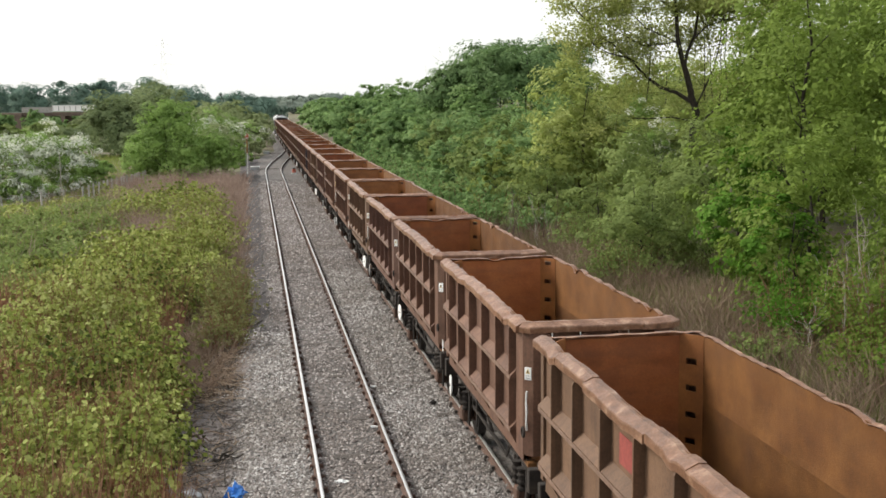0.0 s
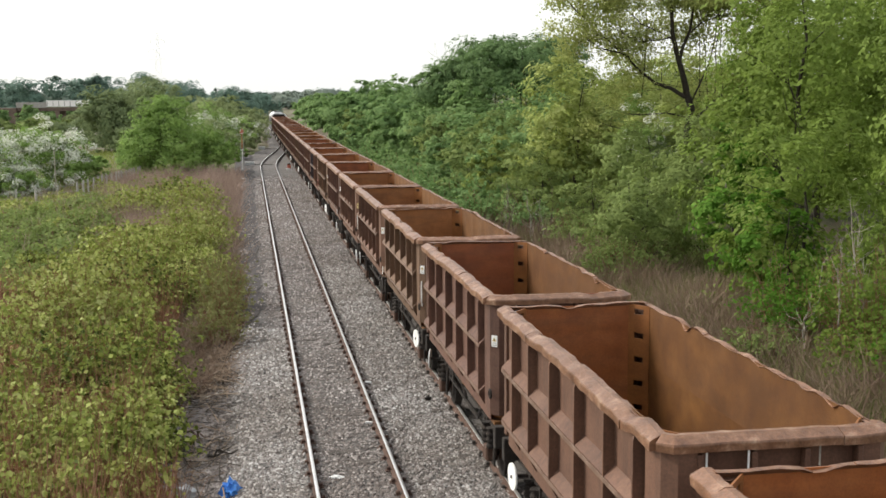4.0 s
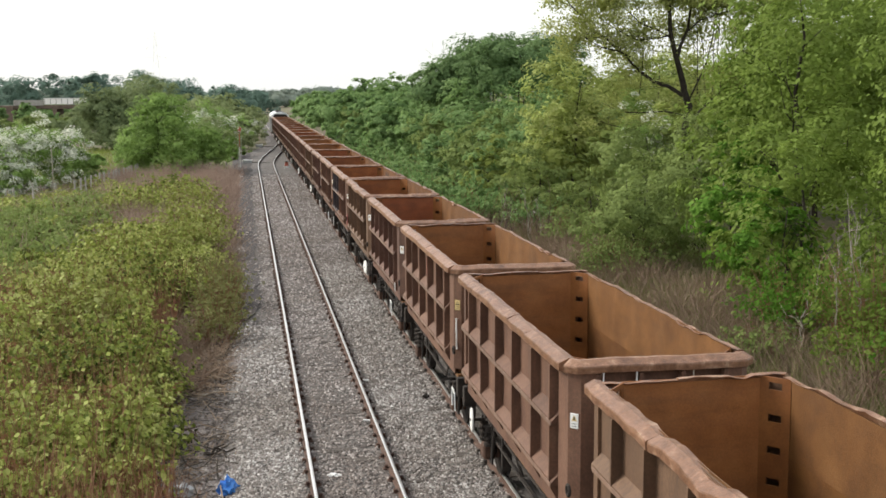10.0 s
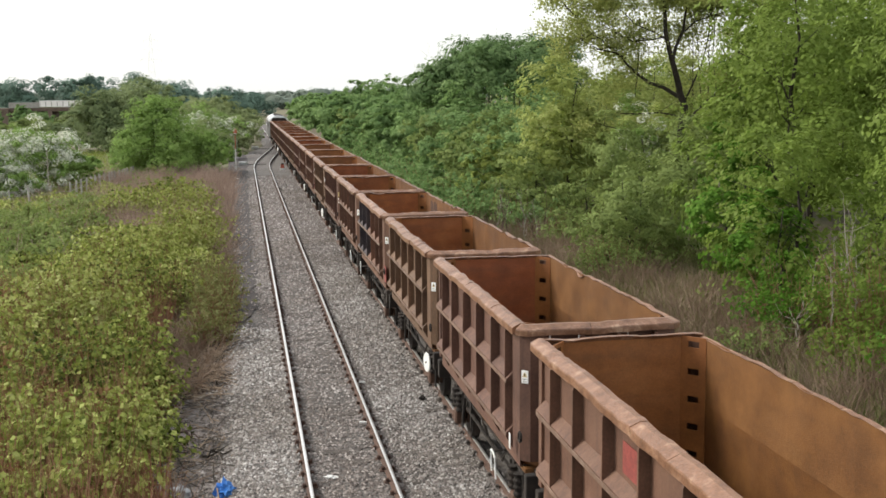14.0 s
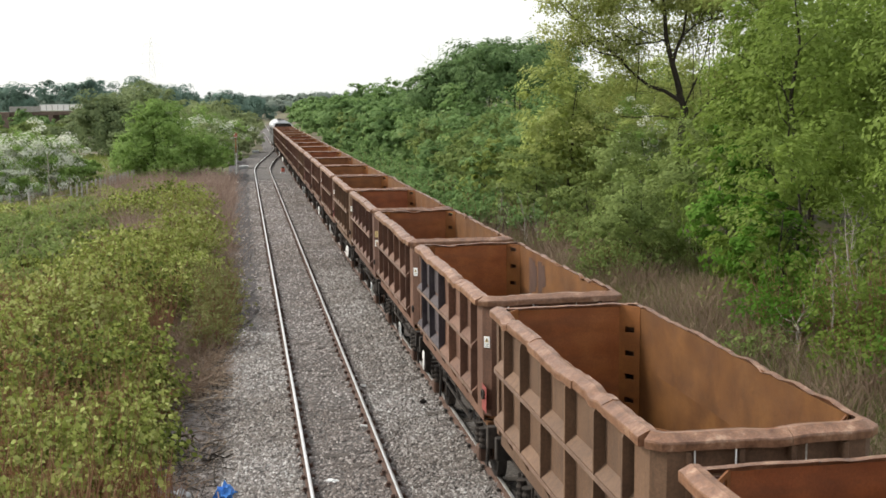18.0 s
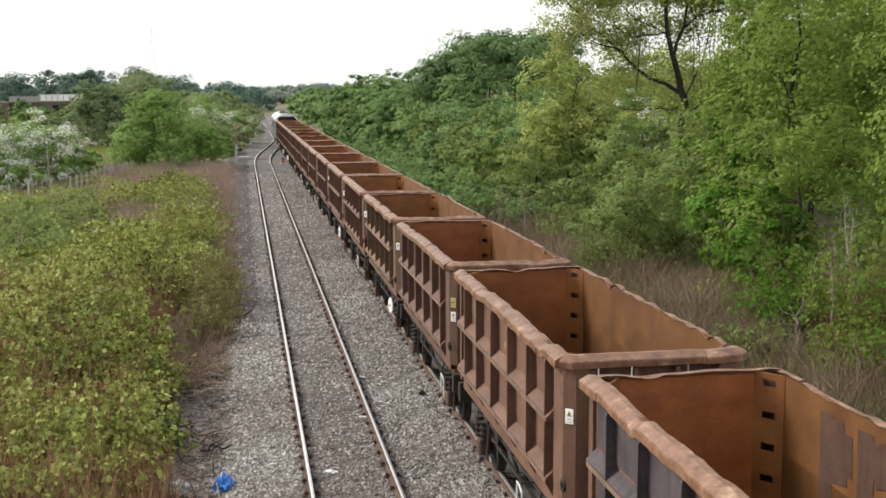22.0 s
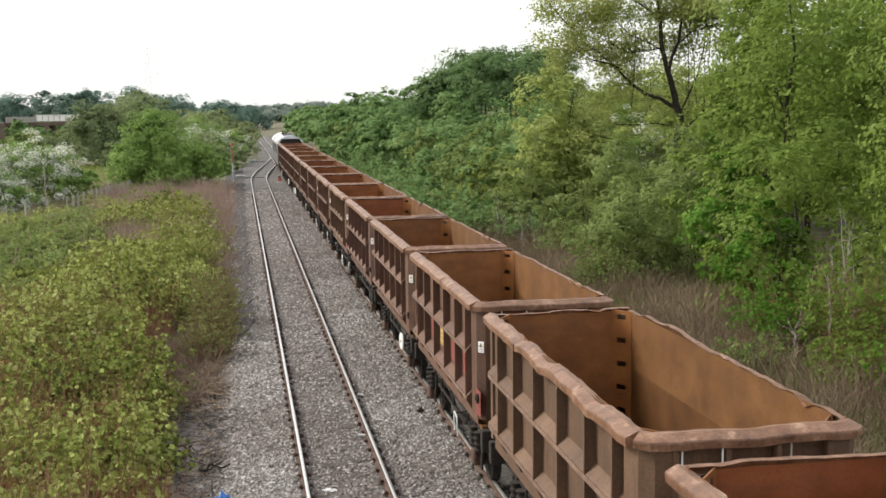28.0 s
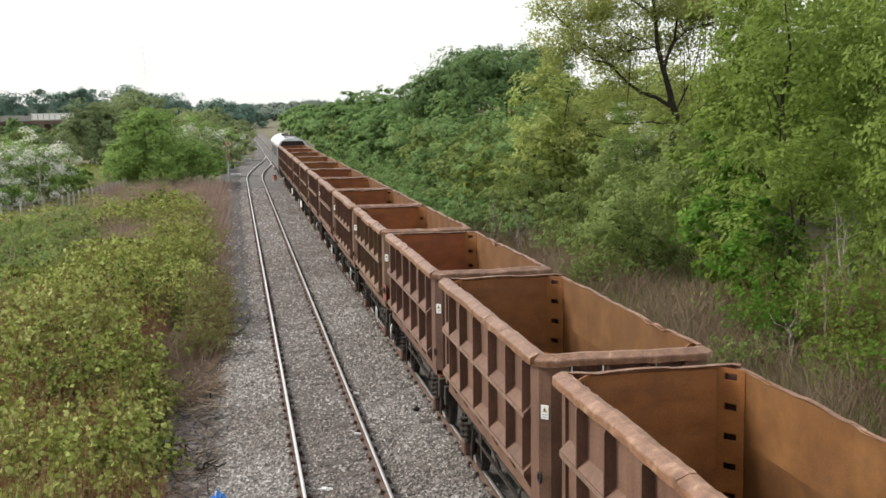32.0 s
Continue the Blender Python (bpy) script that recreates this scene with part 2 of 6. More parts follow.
F_STEM = foliage("reddish_brown_stems", [(0.12, (0.106, 0.050, 0.031)), (0.42, (0.200, 0.098, 0.058)), (0.65, (0.300, 0.162, 0.098)), (0.9, (0.388, 0.240, 0.156))], 0.1, 0.4)
F_DEAD = foliage("dead_bramble_stems", [(0.12, (0.164, 0.1064, 0.0828)), (0.42, (0.266, 0.1859, 0.1476)), (0.65, (0.340, 0.2509, 0.1992)), (0.9, (0.431, 0.3304, 0.2688))], 0.2, 0.3)
F_SCRUB = foliage("dead_scrub_stems", [(0.12, (0.118, 0.0742, 0.0521)), (0.42, (0.190, 0.1296, 0.0928)), (0.65, (0.244, 0.1750, 0.1252)), (0.9, (0.308, 0.2305, 0.1690))], 0.2, 0.3)
F_WOOD = foliage("hawthorn_wood_leaves", [(0.12, (0.078, 0.136, 0.047)), (0.42, (0.155, 0.253, 0.088)), (0.65, (0.227, 0.338, 0.125)), (0.9, (0.311, 0.429, 0.188))], 0.45, 0.22)
F_WILLOW = foliage("grey_green_willow_leaves", [(0.12, (0.099, 0.136, 0.040)), (0.42, (0.181, 0.237, 0.072)), (0.65, (0.247, 0.311, 0.099)), (0.9, (0.319, 0.381, 0.147))], 0.4, 0.3)
F_LIME = foliage("fresh_yellow_green_leaves", [(0.12, (0.138, 0.170, 0.042)), (0.42, (0.250, 0.301, 0.078)), (0.65, (0.338, 0.392, 0.117)), (0.9, (0.444, 0.487, 0.200))], 0.6, 0.4)
F_OLIVE = foliage("olive_green_leaves", [(0.12, (0.071, 0.1125, 0.0199)), (0.42, (0.137, 0.1981, 0.0333)), (0.65, (0.188, 0.2632, 0.0522)), (0.9, (0.253, 0.3320, 0.0921))], 0.45, 0.4, 0.28)
F_DARK = foliage("dark_green_crown_leaves", [(0.12, (0.055, 0.100, 0.040)), (0.42, (0.108, 0.180, 0.068)), (0.65, (0.160, 0.245, 0.095)), (0.9, (0.225, 0.315, 0.140))], 0.4, 0.22)
F_FEATHER = foliage("feathery_olive_leaves", [(0.12, (0.110, 0.110, 0.045)), (0.42, (0.175, 0.180, 0.066)), (0.65, (0.225, 0.230, 0.085)), (0.9, (0.280, 0.280, 0.120))], 0.35, 0.5)
F_FRESH = foliage("fresh_mid_green_leaves", [(0.12, (0.105, 0.1631, 0.0438)), (0.42, (0.203, 0.3091, 0.0806)), (0.65, (0.280, 0.4062, 0.1163)), (0.9, (0.374, 0.5083, 0.1765))], 0.45, 0.25)
F_BRIGHT = foliage("bright_sycamore_leaves", [(0.12, (0.037, 0.093, 0.010)), (0.42, (0.078, 0.172, 0.018)), (0.65, (0.119, 0.243, 0.030)), (0.9, (0.178, 0.318, 0.055))], 0.45, 0.4)
# Paler copy of the fresh leaves, with distance haze in the colour.
F_MIDHAZE = foliage("haze_tinted_bush_leaves", [(0.12, (0.150, 0.190, 0.085)), (0.42, (0.235, 0.285, 0.128)), (0.65, (0.305, 0.355, 0.168)), (0.9, (0.385, 0.430, 0.225))], 0.45, 0.25)
# Distance haze is mixed into these two leaf colours: paler and bluer.
F_MIST = foliage("haze_paled_tree_leaves", [(0.12, (0.150, 0.195, 0.160)), (0.42, (0.205, 0.250, 0.205)), (0.65, (0.245, 0.290, 0.240)), (0.9, (0.285, 0.330, 0.275))], 0.3, 0.12, 0.2)
F_FAR = foliage("haze_tinted_distant_leaves", [(0.12, (0.091, 0.1530, 0.1254)), (0.42, (0.140, 0.2150, 0.1672)), (0.65, (0.176, 0.2600, 0.2023)), (0.9, (0.219, 0.3050, 0.2442))], 0.3, 0.12, 0.2)
F_BLOSSOM = foliage("white_hawthorn_blossom", [(0.12, (0.325, 0.354, 0.256)), (0.5, (0.600, 0.622, 0.512)), (0.9, (0.900, 0.891, 0.781))], 0.3, 0.5)
F_DRY = foliage("dry_grass_blades", [(0.12, (0.138, 0.110, 0.061)), (0.42, (0.230, 0.193, 0.111)), (0.65, (0.294, 0.248, 0.148)), (0.9, (0.368, 0.322, 0.197))], 0.25, 0.4)
F_RED = foliage("reddish_brown_bramble_stems", [(0.12, (0.144, 0.099, 0.069)), (0.42, (0.247, 0.181, 0.129)), (0.65, (0.328, 0.252, 0.182)), (0.9, (0.414, 0.325, 0.241))], 0.2, 0.4)
F_GRASS = foliage("meadow_grass", [(0.12, (0.086, 0.127, 0.025)), (0.42, (0.172, 0.218, 0.048)), (0.65, (0.241, 0.282, 0.071)), (0.9, (0.322, 0.345, 0.115))], 0.3, 0.3)

F_VERGE = foliage("rough_verge_grass", [(0.12, (0.062, 0.074, 0.024)), (0.42, (0.112, 0.122, 0.042)), (0.65, (0.160, 0.166, 0.062)), (0.9, (0.215, 0.210, 0.090))], 0.25, 0.3)

M_BALLAST = grained("grey_ballast_stone", [(0.32, (0.125, 0.110, 0.10)), (0.5, (0.175, 0.157, 0.145)), (0.7, (0.23, 0.212, 0.195))], 0.5, 14, 0.9, 0.9, dist=0.05, dark=0.62)


def stones_material():
    m, n, l, b = mat_base("loose_ballast_stones", 0.9)
    geo = n.new("ShaderNodeNewGeometry")
    r = ramp(n, [(0.0, (0.100, 0.082, 0.075)), (0.35, (0.172, 0.148, 0.137)), (0.7, (0.248, 0.22, 0.205)), (1.0, (0.45, 0.42, 0.40))])
    l.new(geo.outputs["Random Per Island"], r.inputs["Fac"])
    tc = n.new("ShaderNodeTexCoord")
    big = add(n, "ShaderNodeTexNoise", Scale=0.22, Detail=3.0)
    l.new(tc.outputs["Object"], big.inputs["Vector"])
    tone = ramp(n, [(0.35, (0.72, 0.68, 0.64)), (0.65, (1.06, 1.06, 1.06))])
    l.new(big.outputs["Fac"], tone.inputs["Fac"])
    mul = add(n, "ShaderNodeMixRGB", Fac=1.0)
    mul.blend_type = "MULTIPLY"
    l.new(r.outputs[0], mul.inputs["Color1"])
    l.new(tone.outputs[0], mul.inputs["Color2"])
    l.new(mul.outputs[0], b.inputs["Base Color"])
    return m


M_STONES = stones_material()
M_FRESH = stones_material()
M_FRESH.name = "fresh_pale_ballast_stones"
for node in M_FRESH.node_tree.nodes:
    if node.type == "VALTORGB" and len(node.color_ramp.elements) == 4:
        for el, c in zip(node.color_ramp.elements, ((0.14, 0.125, 0.112), (0.22, 0.205, 0.19), (0.31, 0.295, 0.28), (0.52, 0.51, 0.49))):
            el.color = (*c, 1)
M_LITTER = grained("brown_leaf_litter", [(0.3, (0.150, 0.125, 0.115)), (0.5, (0.245, 0.210, 0.195)), (0.72, (0.340, 0.298, 0.280))], 2.2, 22, 0.95, 0.7, dist=0.04, dark=0.55)
M_CINDER = grained("dark_cinder_ash", [(0.3, (0.044, 0.037, 0.036)), (0.5, (0.064, 0.054, 0.052)), (0.72, (0.090, 0.077, 0.073))], 0.7, 12, 0.95, 0.6, dist=0.04, dark=0.4)
M_EARTH = grained("earth_and_dead_leaves", [(0.3, (0.095, 0.065, 0.045)), (0.47, (0.145, 0.112, 0.070)), (0.62, (0.14, 0.165, 0.06))], 0.35, 9, 0.95, 0.6, dist=0.05, dark=0.5)


# ---- mesh helpers ----
def mesh_np(name, verts, faces, mat):
    """A mesh from arrays: verts (n, 3), faces (m, k)."""
    verts, faces = np.asarray(verts, "f"), np.asarray(faces, "i")
    me = bpy.data.meshes.new(name)
    k = faces.shape[1]
    me.vertices.add(len(verts))
    me.vertices.foreach_set("co", verts.ravel())
    me.loops.add(faces.size)
    me.loops.foreach_set("vertex_index", faces.ravel())
    me.polygons.add(len(faces))
    me.polygons.foreach_set("loop_start", np.arange(0, faces.size, k, dtype="i"))
    me.polygons.foreach_set("loop_total", np.full(len(faces), k, dtype="i"))
    me.update(calc_edges=True)
    me.materials.append(mat)
    return me


def finish(name, bm, mat):
    me = bpy.data.meshes.new(name)
    bm.normal_update()
    bm.to_mesh(me)
    bm.free()
    for m in (mat if isinstance(mat, (list, tuple)) else [mat]):
        me.materials.append(m)
    return me


def part(name, bm, mat, parent=None, label="", at=None):
    me = bm if isinstance(bm, bpy.types.Mesh) else finish(name, bm, mat)
    ob = new(name, me)
    if parent is not None:
        ob.parent = parent
    if at is not None:
        ob.matrix_basis = at
    if label:
        tagged(ob, label)
    return ob


def bm_box(x0, x1, y0, y1, z0, z1, bevel=0.0, bm=None):
    bm = bm or bmesh.new()
    made = bmesh.ops.create_cube(bm, size=1.0, matrix=Matrix.Translation(((x0 + x1) / 2, (y0 + y1) / 2, (z0 + z1) / 2)) @ Matrix.Diagonal((x1 - x0, y1 - y0, z1 - z0, 1)))
    if bevel:
        edges = {e for v in made["verts"] for e in v.link_edges}
        bmesh.ops.bevel(bm, geom=list(edges), offset=bevel, segments=1, affect="EDGES")
    return bm


def bm_tube(bm, a, b, r0, r1=None, n=8, caps=True):
    a, b = Vector(a), Vector(b)
    r1 = r0 if r1 is None else r1
    m = Matrix.Translation((a + b) / 2) @ (b - a).to_track_quat("Z", "Y").to_matrix().to_4x4()
    bmesh.ops.create_cone(bm, cap_ends=caps, segments=n, radius1=r0, radius2=max(r1, 1e-4), depth=(b - a).length, matrix=m)
    return bm


def bm_path(pts, r, n=6, closed=False):
    """One bent rod through points; r is a radius or one for each point."""
    bm = bmesh.new()
    pts = [Vector(p) for p in pts]
    m = len(pts)
    rings = []
    for i, p in enumerate(pts):
        d = (pts[(i + 1) % m] - pts[i - 1]) if closed else (pts[min(i + 1, m - 1)] - pts[max(i - 1, 0)])
        d.normalize()
        u = d.cross(Vector((1, 0, 0)) if abs(d.x) < 0.9 else Vector((0, 1, 0))).normalized()
        w = d.cross(u)
        q = r[i] if isinstance(r, (list, tuple)) else r
        rings.append([bm.verts.new(p + (u * math.cos(a) + w * math.sin(a)) * q) for a in [2 * math.pi * j / n for j in range(n)]])
    for i in range(m if closed else m - 1):
        ra, rb = rings[i], rings[(i + 1) % m]
        for j in range(n):
            bm.faces.new((ra[j], ra[(j + 1) % n], rb[(j + 1) % n], rb[j]))
    if not closed:
        bm.faces.new(rings[0][::-1])
        bm.faces.new(rings[-1])
    bmesh.ops.recalc_face_normals(bm, faces=bm.faces)
    return bm


def bm_prism(profile, a, b, bm=None):
    """profile: (x, z) points; drawn from y = a to y = b, closed at both ends."""
    bm = bm or bmesh.new()
    ra = [bm.verts.new((x, a, z)) for x, z in profile]
    rb = [bm.verts.new((x, b, z)) for x, z in profile]
    n = len(profile)
    for i in range(n):
        bm.faces.new((ra[i], ra[(i + 1) % n], rb[(i + 1) % n], rb[i]))
    bm.faces.new(ra[::-1])
    bm.faces.new(rb)
    bmesh.ops.recalc_face_normals(bm, faces=bm.faces)
    return bm


def leaf_quads(centres, normals, size, rng, ratio=0.55, tip=None):
    """Diamond leaves at centres, facing normals."""
    n = len(centres)
    normals = normals / (np.linalg.norm(normals, axis=1, keepdims=True) + 1e-9)
    along = rng.normal(size=(n, 3)) if tip is None else tip + rng.normal(size=(n, 3)) * 0.5
    along -= normals * np.sum(along * normals, 1, keepdims=True)
    along /= np.linalg.norm(along, axis=1, keepdims=True) + 1e-9
    side = np.cross(normals, along)
    s = size * rng.uniform(0.6, 1.35, size=(n, 1))
    v = np.stack([centres - along * s * 0.5, centres + side * s * ratio * 0.5 + normals * s * 0.1,
                  centres + along * s * 0.5, centres - side * s * ratio * 0.5 + normals * s * 0.1], 1)
    return v.reshape(-1, 3)


def quads_mesh(name, v, mat):
    return mesh_np(name, v, np.arange(len(v)).reshape(-1, 4), mat)


def clump_crown(rng, blobs, leaves, size, clump=0.28, floor_z=None, up=0.6, mound=0.0):
    """Leaf positions on many small clumps over a set of ellipsoids (x, y, z, rx, ry, rz, weight); mound: how closely the leaves follow the rounded forms."""
    blobs = np.array(blobs, float)
    weight = blobs[:, 6] / blobs[:, 6].sum()
    clumps = max(6, leaves // (55 if clump > 0.2 else 24))
    pick = rng.choice(len(blobs), clumps, p=weight)
    d = rng.normal(size=(clumps, 3))
    d /= np.linalg.norm(d, axis=1, keepdims=True)
    d[:, 2] = np.where(d[:, 2] < -0.55, -d[:, 2], d[:, 2])
    rad = rng.uniform(0.55 + 0.3 * mound, 1.04, size=(clumps, 1)) ** 0.6
    cc = blobs[pick, :3] + d * blobs[pick, 3:6] * rad
    cs = blobs[pick, 3:6].mean(1) * clump * rng.uniform(0.6, 1.4, clumps)
    which = rng.integers(0, clumps, leaves)
    e = rng.normal(size=(leaves, 3))
    e /= np.linalg.norm(e, axis=1, keepdims=True)
    c = cc[which] + e * (cs[which] * rng.uniform(0.35, 1.0, leaves) ** 0.5)[:, None] * np.array([1.15, 1.15, 0.75])
    nrm = e * (0.7 - 0.42 * mound) + d[which] * (0.45 + 0.75 * mound) + rng.normal(size=(leaves, 3)) * (0.33 - 0.12 * mound) + np.array([0, 0, up * (1 - 0.4 * mound)])
    if floor_z is not None:
        c[:, 2] = np.maximum(c[:, 2], floor_z + rng.uniform(0, 0.15, leaves))
    return leaf_quads(c, nrm, size, rng)


def limb_path(rng, a, b, wobble, n=5):
    pts = [np.array(a, float)]
    for i in range(1, n + 1):
        f = i / n
        pts.append(np.array(a) * (1 - f) + np.array(b) * f + rng.normal(size=3) * wobble * math.sin(math.pi * min(f, 0.9)))
    return pts


def bm_limb(bm, pts, r0, r1, n=7):
    """One tapering limb through points, as a single skin."""
    pts = [Vector(p) for p in pts]
    m = len(pts)
    rings = []
    for i, p in enumerate(pts):
        d = (pts[min(i + 1, m - 1)] - pts[max(i - 1, 0)]).normalized()
        u = d.cross(Vector((1, 0, 0)) if abs(d.x) < 0.9 else Vector((0, 1, 0))).normalized()
        w, r = d.cross(u), r0 + (r1 - r0) * i / (m - 1)
        rings.append([bm.verts.new(p + (u * math.cos(a) + w * math.sin(a)) * r) for a in [2 * math.pi * j / n for j in range(n)]])
    for ra, rb in zip(rings[:-1], rings[1:]):
        for j in range(n):
            bm.faces.new((ra[j], ra[(j + 1) % n], rb[(j + 1) % n], rb[j]))
    bm.faces.new(rings[0][::-1])
    bm.faces.new(rings[-1])


def trunk_mesh(rng, height, spread, r, limbs, mat, low=0.25):
    bm = bmesh.new()
    top = (rng.normal() * 0.06 * height, rng.normal() * 0.06 * height, height)
    stem = limb_path(rng, (0, 0, -0.3), top, 0.025 * height, 6)
    bm_limb(bm, stem, r, r * 0.18)
    for i in range(limbs):
        f = low + (0.92 - low) * (i + rng.uniform()) / limbs
        k = min(int(f * 6), 5)
        base = stem[k] + (stem[k + 1] - stem[k]) * (f * 6 - k)
        a = rng.uniform(0, 2 * math.pi)
        reach = spread * rng.uniform(0.5, 1.0) * (1.1 - 0.5 * f)
        end = base + np.array([math.cos(a) * reach, math.sin(a) * reach, height * rng.uniform(0.08, 0.28)])
        pts = limb_path(rng, base, end, 0.04 * spread, 4)
        bm_limb(bm, pts, r * 0.42 * (1.1 - f), r * 0.06, 5)
        for j in range(3):
            q = pts[1 + j]
            e2 = q + rng.normal(size=3) * reach * 0.28 + np.array([0, 0, 0.12 * height])
            bm_limb(bm, limb_path(rng, q, e2, 0.02 * spread, 2), r * 0.14 * (1.1 - f), r * 0.03, 4)
    return finish("trunk", bm, mat)


def tree(name, rng, at, blobs, leaves, size, mat, label, category="tree", height=None, r=0.12, limbs=6, bark=None, clump=0.28, floor_z=None, extra=None, group="", mound=0.0):
    """One tree or bush: an empty at its foot, a trunk with limbs, and a crown of leaves."""
    t = new(name)
    t.matrix_basis = pose(*at)
    b = np.array(blobs, float)
    height = height or float((b[:, 2] + b[:, 5] * 0.6).max())
    part("trunk", trunk_mesh(rng, height, float((np.abs(b[:, 0]) + b[:, 3]).max()) * 0.8, r, limbs, bark or M_BARK), None, t)
    part("crown", quads_mesh("crown", clump_crown(rng, blobs, leaves, size, clump, floor_z, mound=mound), mat), None, t)
    if extra is not None:
        part("blossom", quads_mesh("blossom", extra, F_BLOSSOM), None, t, "clusters of white blossom")
    return tagged(t, label, category, group)


def ground_z(x, y):
    """Height of the land: level railway, a bank on the far side of the loaded line, rolling land beyond."""
    right = np.clip((x - 8.5) / 14.0, 0, 1)
    z = -0.42 + 1.1 * right * right * (3 - 2 * right) + np.clip((x - 20) / 40, 0, 1) * 2.0
    left = np.clip((-x - 9.0) / 16.0, 0, 1)
    z = z - 0.5 * left * (1 - np.clip((y - 140) / 200, 0, 1))
    away = np.clip((y - 420) / 700, 0, 1)
    return z + away * 2.5 + 0.12 * np.sin(x * 0.31 + y * 0.13) * np.clip((np.abs(x - 3.5) - 5.5) / 4, 0, 1)


# ---- large structure ----
def grid_mesh(name, xs, ys, zf, mat):
    X, Y = np.meshgrid(xs, ys)
    v = np.stack([X, Y, zf(X, Y)], -1).reshape(-1, 3)
    i = np.arange((len(ys) - 1) * len(xs)).reshape(len(ys) - 1, len(xs))[:, :-1].ravel()
    f = np.stack([i, i + 1, i + 1 + len(xs), i + len(xs)], 1)
    me = mesh_np(name, v, f, mat)
    me.polygons.foreach_set("use_smooth", np.ones(len(f), dtype=bool))
    return me


gx = np.concatenate([-np.geomspace(1500, 40, 18), np.linspace(-38, 60, 70), np.geomspace(64, 1500, 18)])
gy = np.concatenate([[-300, -150, -60, -20], np.linspace(0, 160, 81), np.geomspace(165, 2600, 30)])
ground = tagged(new("ground", grid_mesh("ground", gx, gy, ground_z, M_EARTH)), "rough earth with dead leaves and weeds beside the railway", "ground", kind="structure")

def cess_mesh():
    rg = np.random.default_rng(31)
    ys = np.linspace(33, 142, 110)
    right = 0.30 + 0.12 * np.sin(ys * 0.7) + rg.normal(size=len(ys)) * 0.07 - np.clip((40 - ys) / 8, 0, 1) * 0.9
    v, f = [], []
    for i, (y, r) in enumerate(zip(ys, right)):
        for x in (-1.62, -1.0, -0.4, min(r, 0.45)):
            v.append((x, y, float(bed_z(np.array(x), np.array(y))) + 0.045))
        if i:
            for j in range(3):
                f.append(((i - 1) * 4 + j, (i - 1) * 4 + j + 1, i * 4 + j + 1, i * 4 + j))
    return mesh_np("cess_path", v, f, M_CINDER)


TRACK_A, TRACK_B = 1.754, 5.15         # track centres: the empty line, and the line of the wagons
GAUGE = 0.7535


def bed_z(x, y):
    crown = -0.17 + (0.02 * np.sin(y * 1.7 + x * 3) + 0.012 * np.sin(y * 4.1 - x * 7)) * np.clip((58 - y) / 14, 0, 1)
    edge = np.clip((-0.15 - x) / 1.3, 0, 1) + np.clip((x - 6.9) / 1.3, 0, 1)
    dip = 0.04 * np.clip(1 - np.abs(x - 3.45) / 0.6, 0, 1)
    return crown - edge * 0.30 - dip


bed_me = grid_mesh("ballast_bed", np.linspace(-1.6, 8.4, 51), np.concatenate([np.linspace(-40, 60, 260), np.linspace(61, 330, 135)]), bed_z, M_BALLAST)
for v in bed_me.vertices:           # past the junction only one track goes on
    v.co.x += min(max((v.co.y - 138) / 34, 0), 1) * 4.3 * (8.4 - v.co.x) / 10
bed = tagged(new("ballast_bed", bed_me),
             "grey crushed-stone ballast under both railway tracks", "ballast", kind="structure")


tagged(new("cess_path", cess_mesh()), "dark cinder path beside the track", "path", kind="structure")


def litter_strip():
    """Brown leaf and twig litter that has crept over the edge of the ballast."""
    rg = np.random.default_rng(33)
    ys = np.linspace(14, 40, 53)
    v, f = [], []
    for i, y in enumerate(ys):
        r = -0.66 + 0.16 * math.sin(y * 1.3) + rg.normal() * 0.08
        for j, x in enumerate((-1.9, -1.45, -1.1, r)):
            z = max(float(bed_z(np.array(x), np.array(y))), float(ground_z(np.array(x), np.array(y))))
            v.append((x, y, z + 0.03 + (rg.uniform(0, 0.06) if j < 3 else 0)))
        if i:
            for j in range(3):
                f.append(((i - 1) * 4 + j, (i - 1) * 4 + j + 1, i * 4 + j + 1, i * 4 + j))
    return mesh_np("litter_strip", v, f, M_LITTER)


tagged(new("litter_strip", litter_strip()), "brown dead leaves and twigs along the ballast edge", "leaf litter", kind="structure")


def rail_profile():
    return [(-0.070, -0.155), (0.070, -0.155), (0.070, -0.143), (0.012, -0.125), (0.010, -0.040), (0.035, -0.030), (0.035, -0.004), (-0.035, -0.004), (-0.035, -0.030), (-0.010, -0.040), (-0.012, -0.125), (-0.070, -0.143)]


def swept(path, profile, mat, name):
    """A rail along a path of (x, y); profile of (across, z)."""
    p = np.array(path, float)
    d = np.gradient(p, axis=0)
    d /= np.linalg.norm(d, axis=1, keepdims=True)
    nrm = np.stack([d[:, 1], -d[:, 0]], 1)
    k = len(profile)
    v = np.concatenate([np.concatenate([q + n_ * a, [z]])[None] for q, n_ in zip(p, nrm) for a, z in profile])
    f = []
    for i in range(len(p) - 1):
        for j in range(k):
            f.append((i * k + j, i * k + (j + 1) % k, (i + 1) * k + (j + 1) % k, (i + 1) * k + j))
    return mesh_np(name, v, f, mat)


def siding_x(y):
    """Centre line of the empty line, which runs into the other line through a set of points."""
    f = np.clip((y - 112.0) / 62.0, 0, 1)
    return TRACK_A + (TRACK_B - TRACK_A) * f * f * (3 - 2 * f)


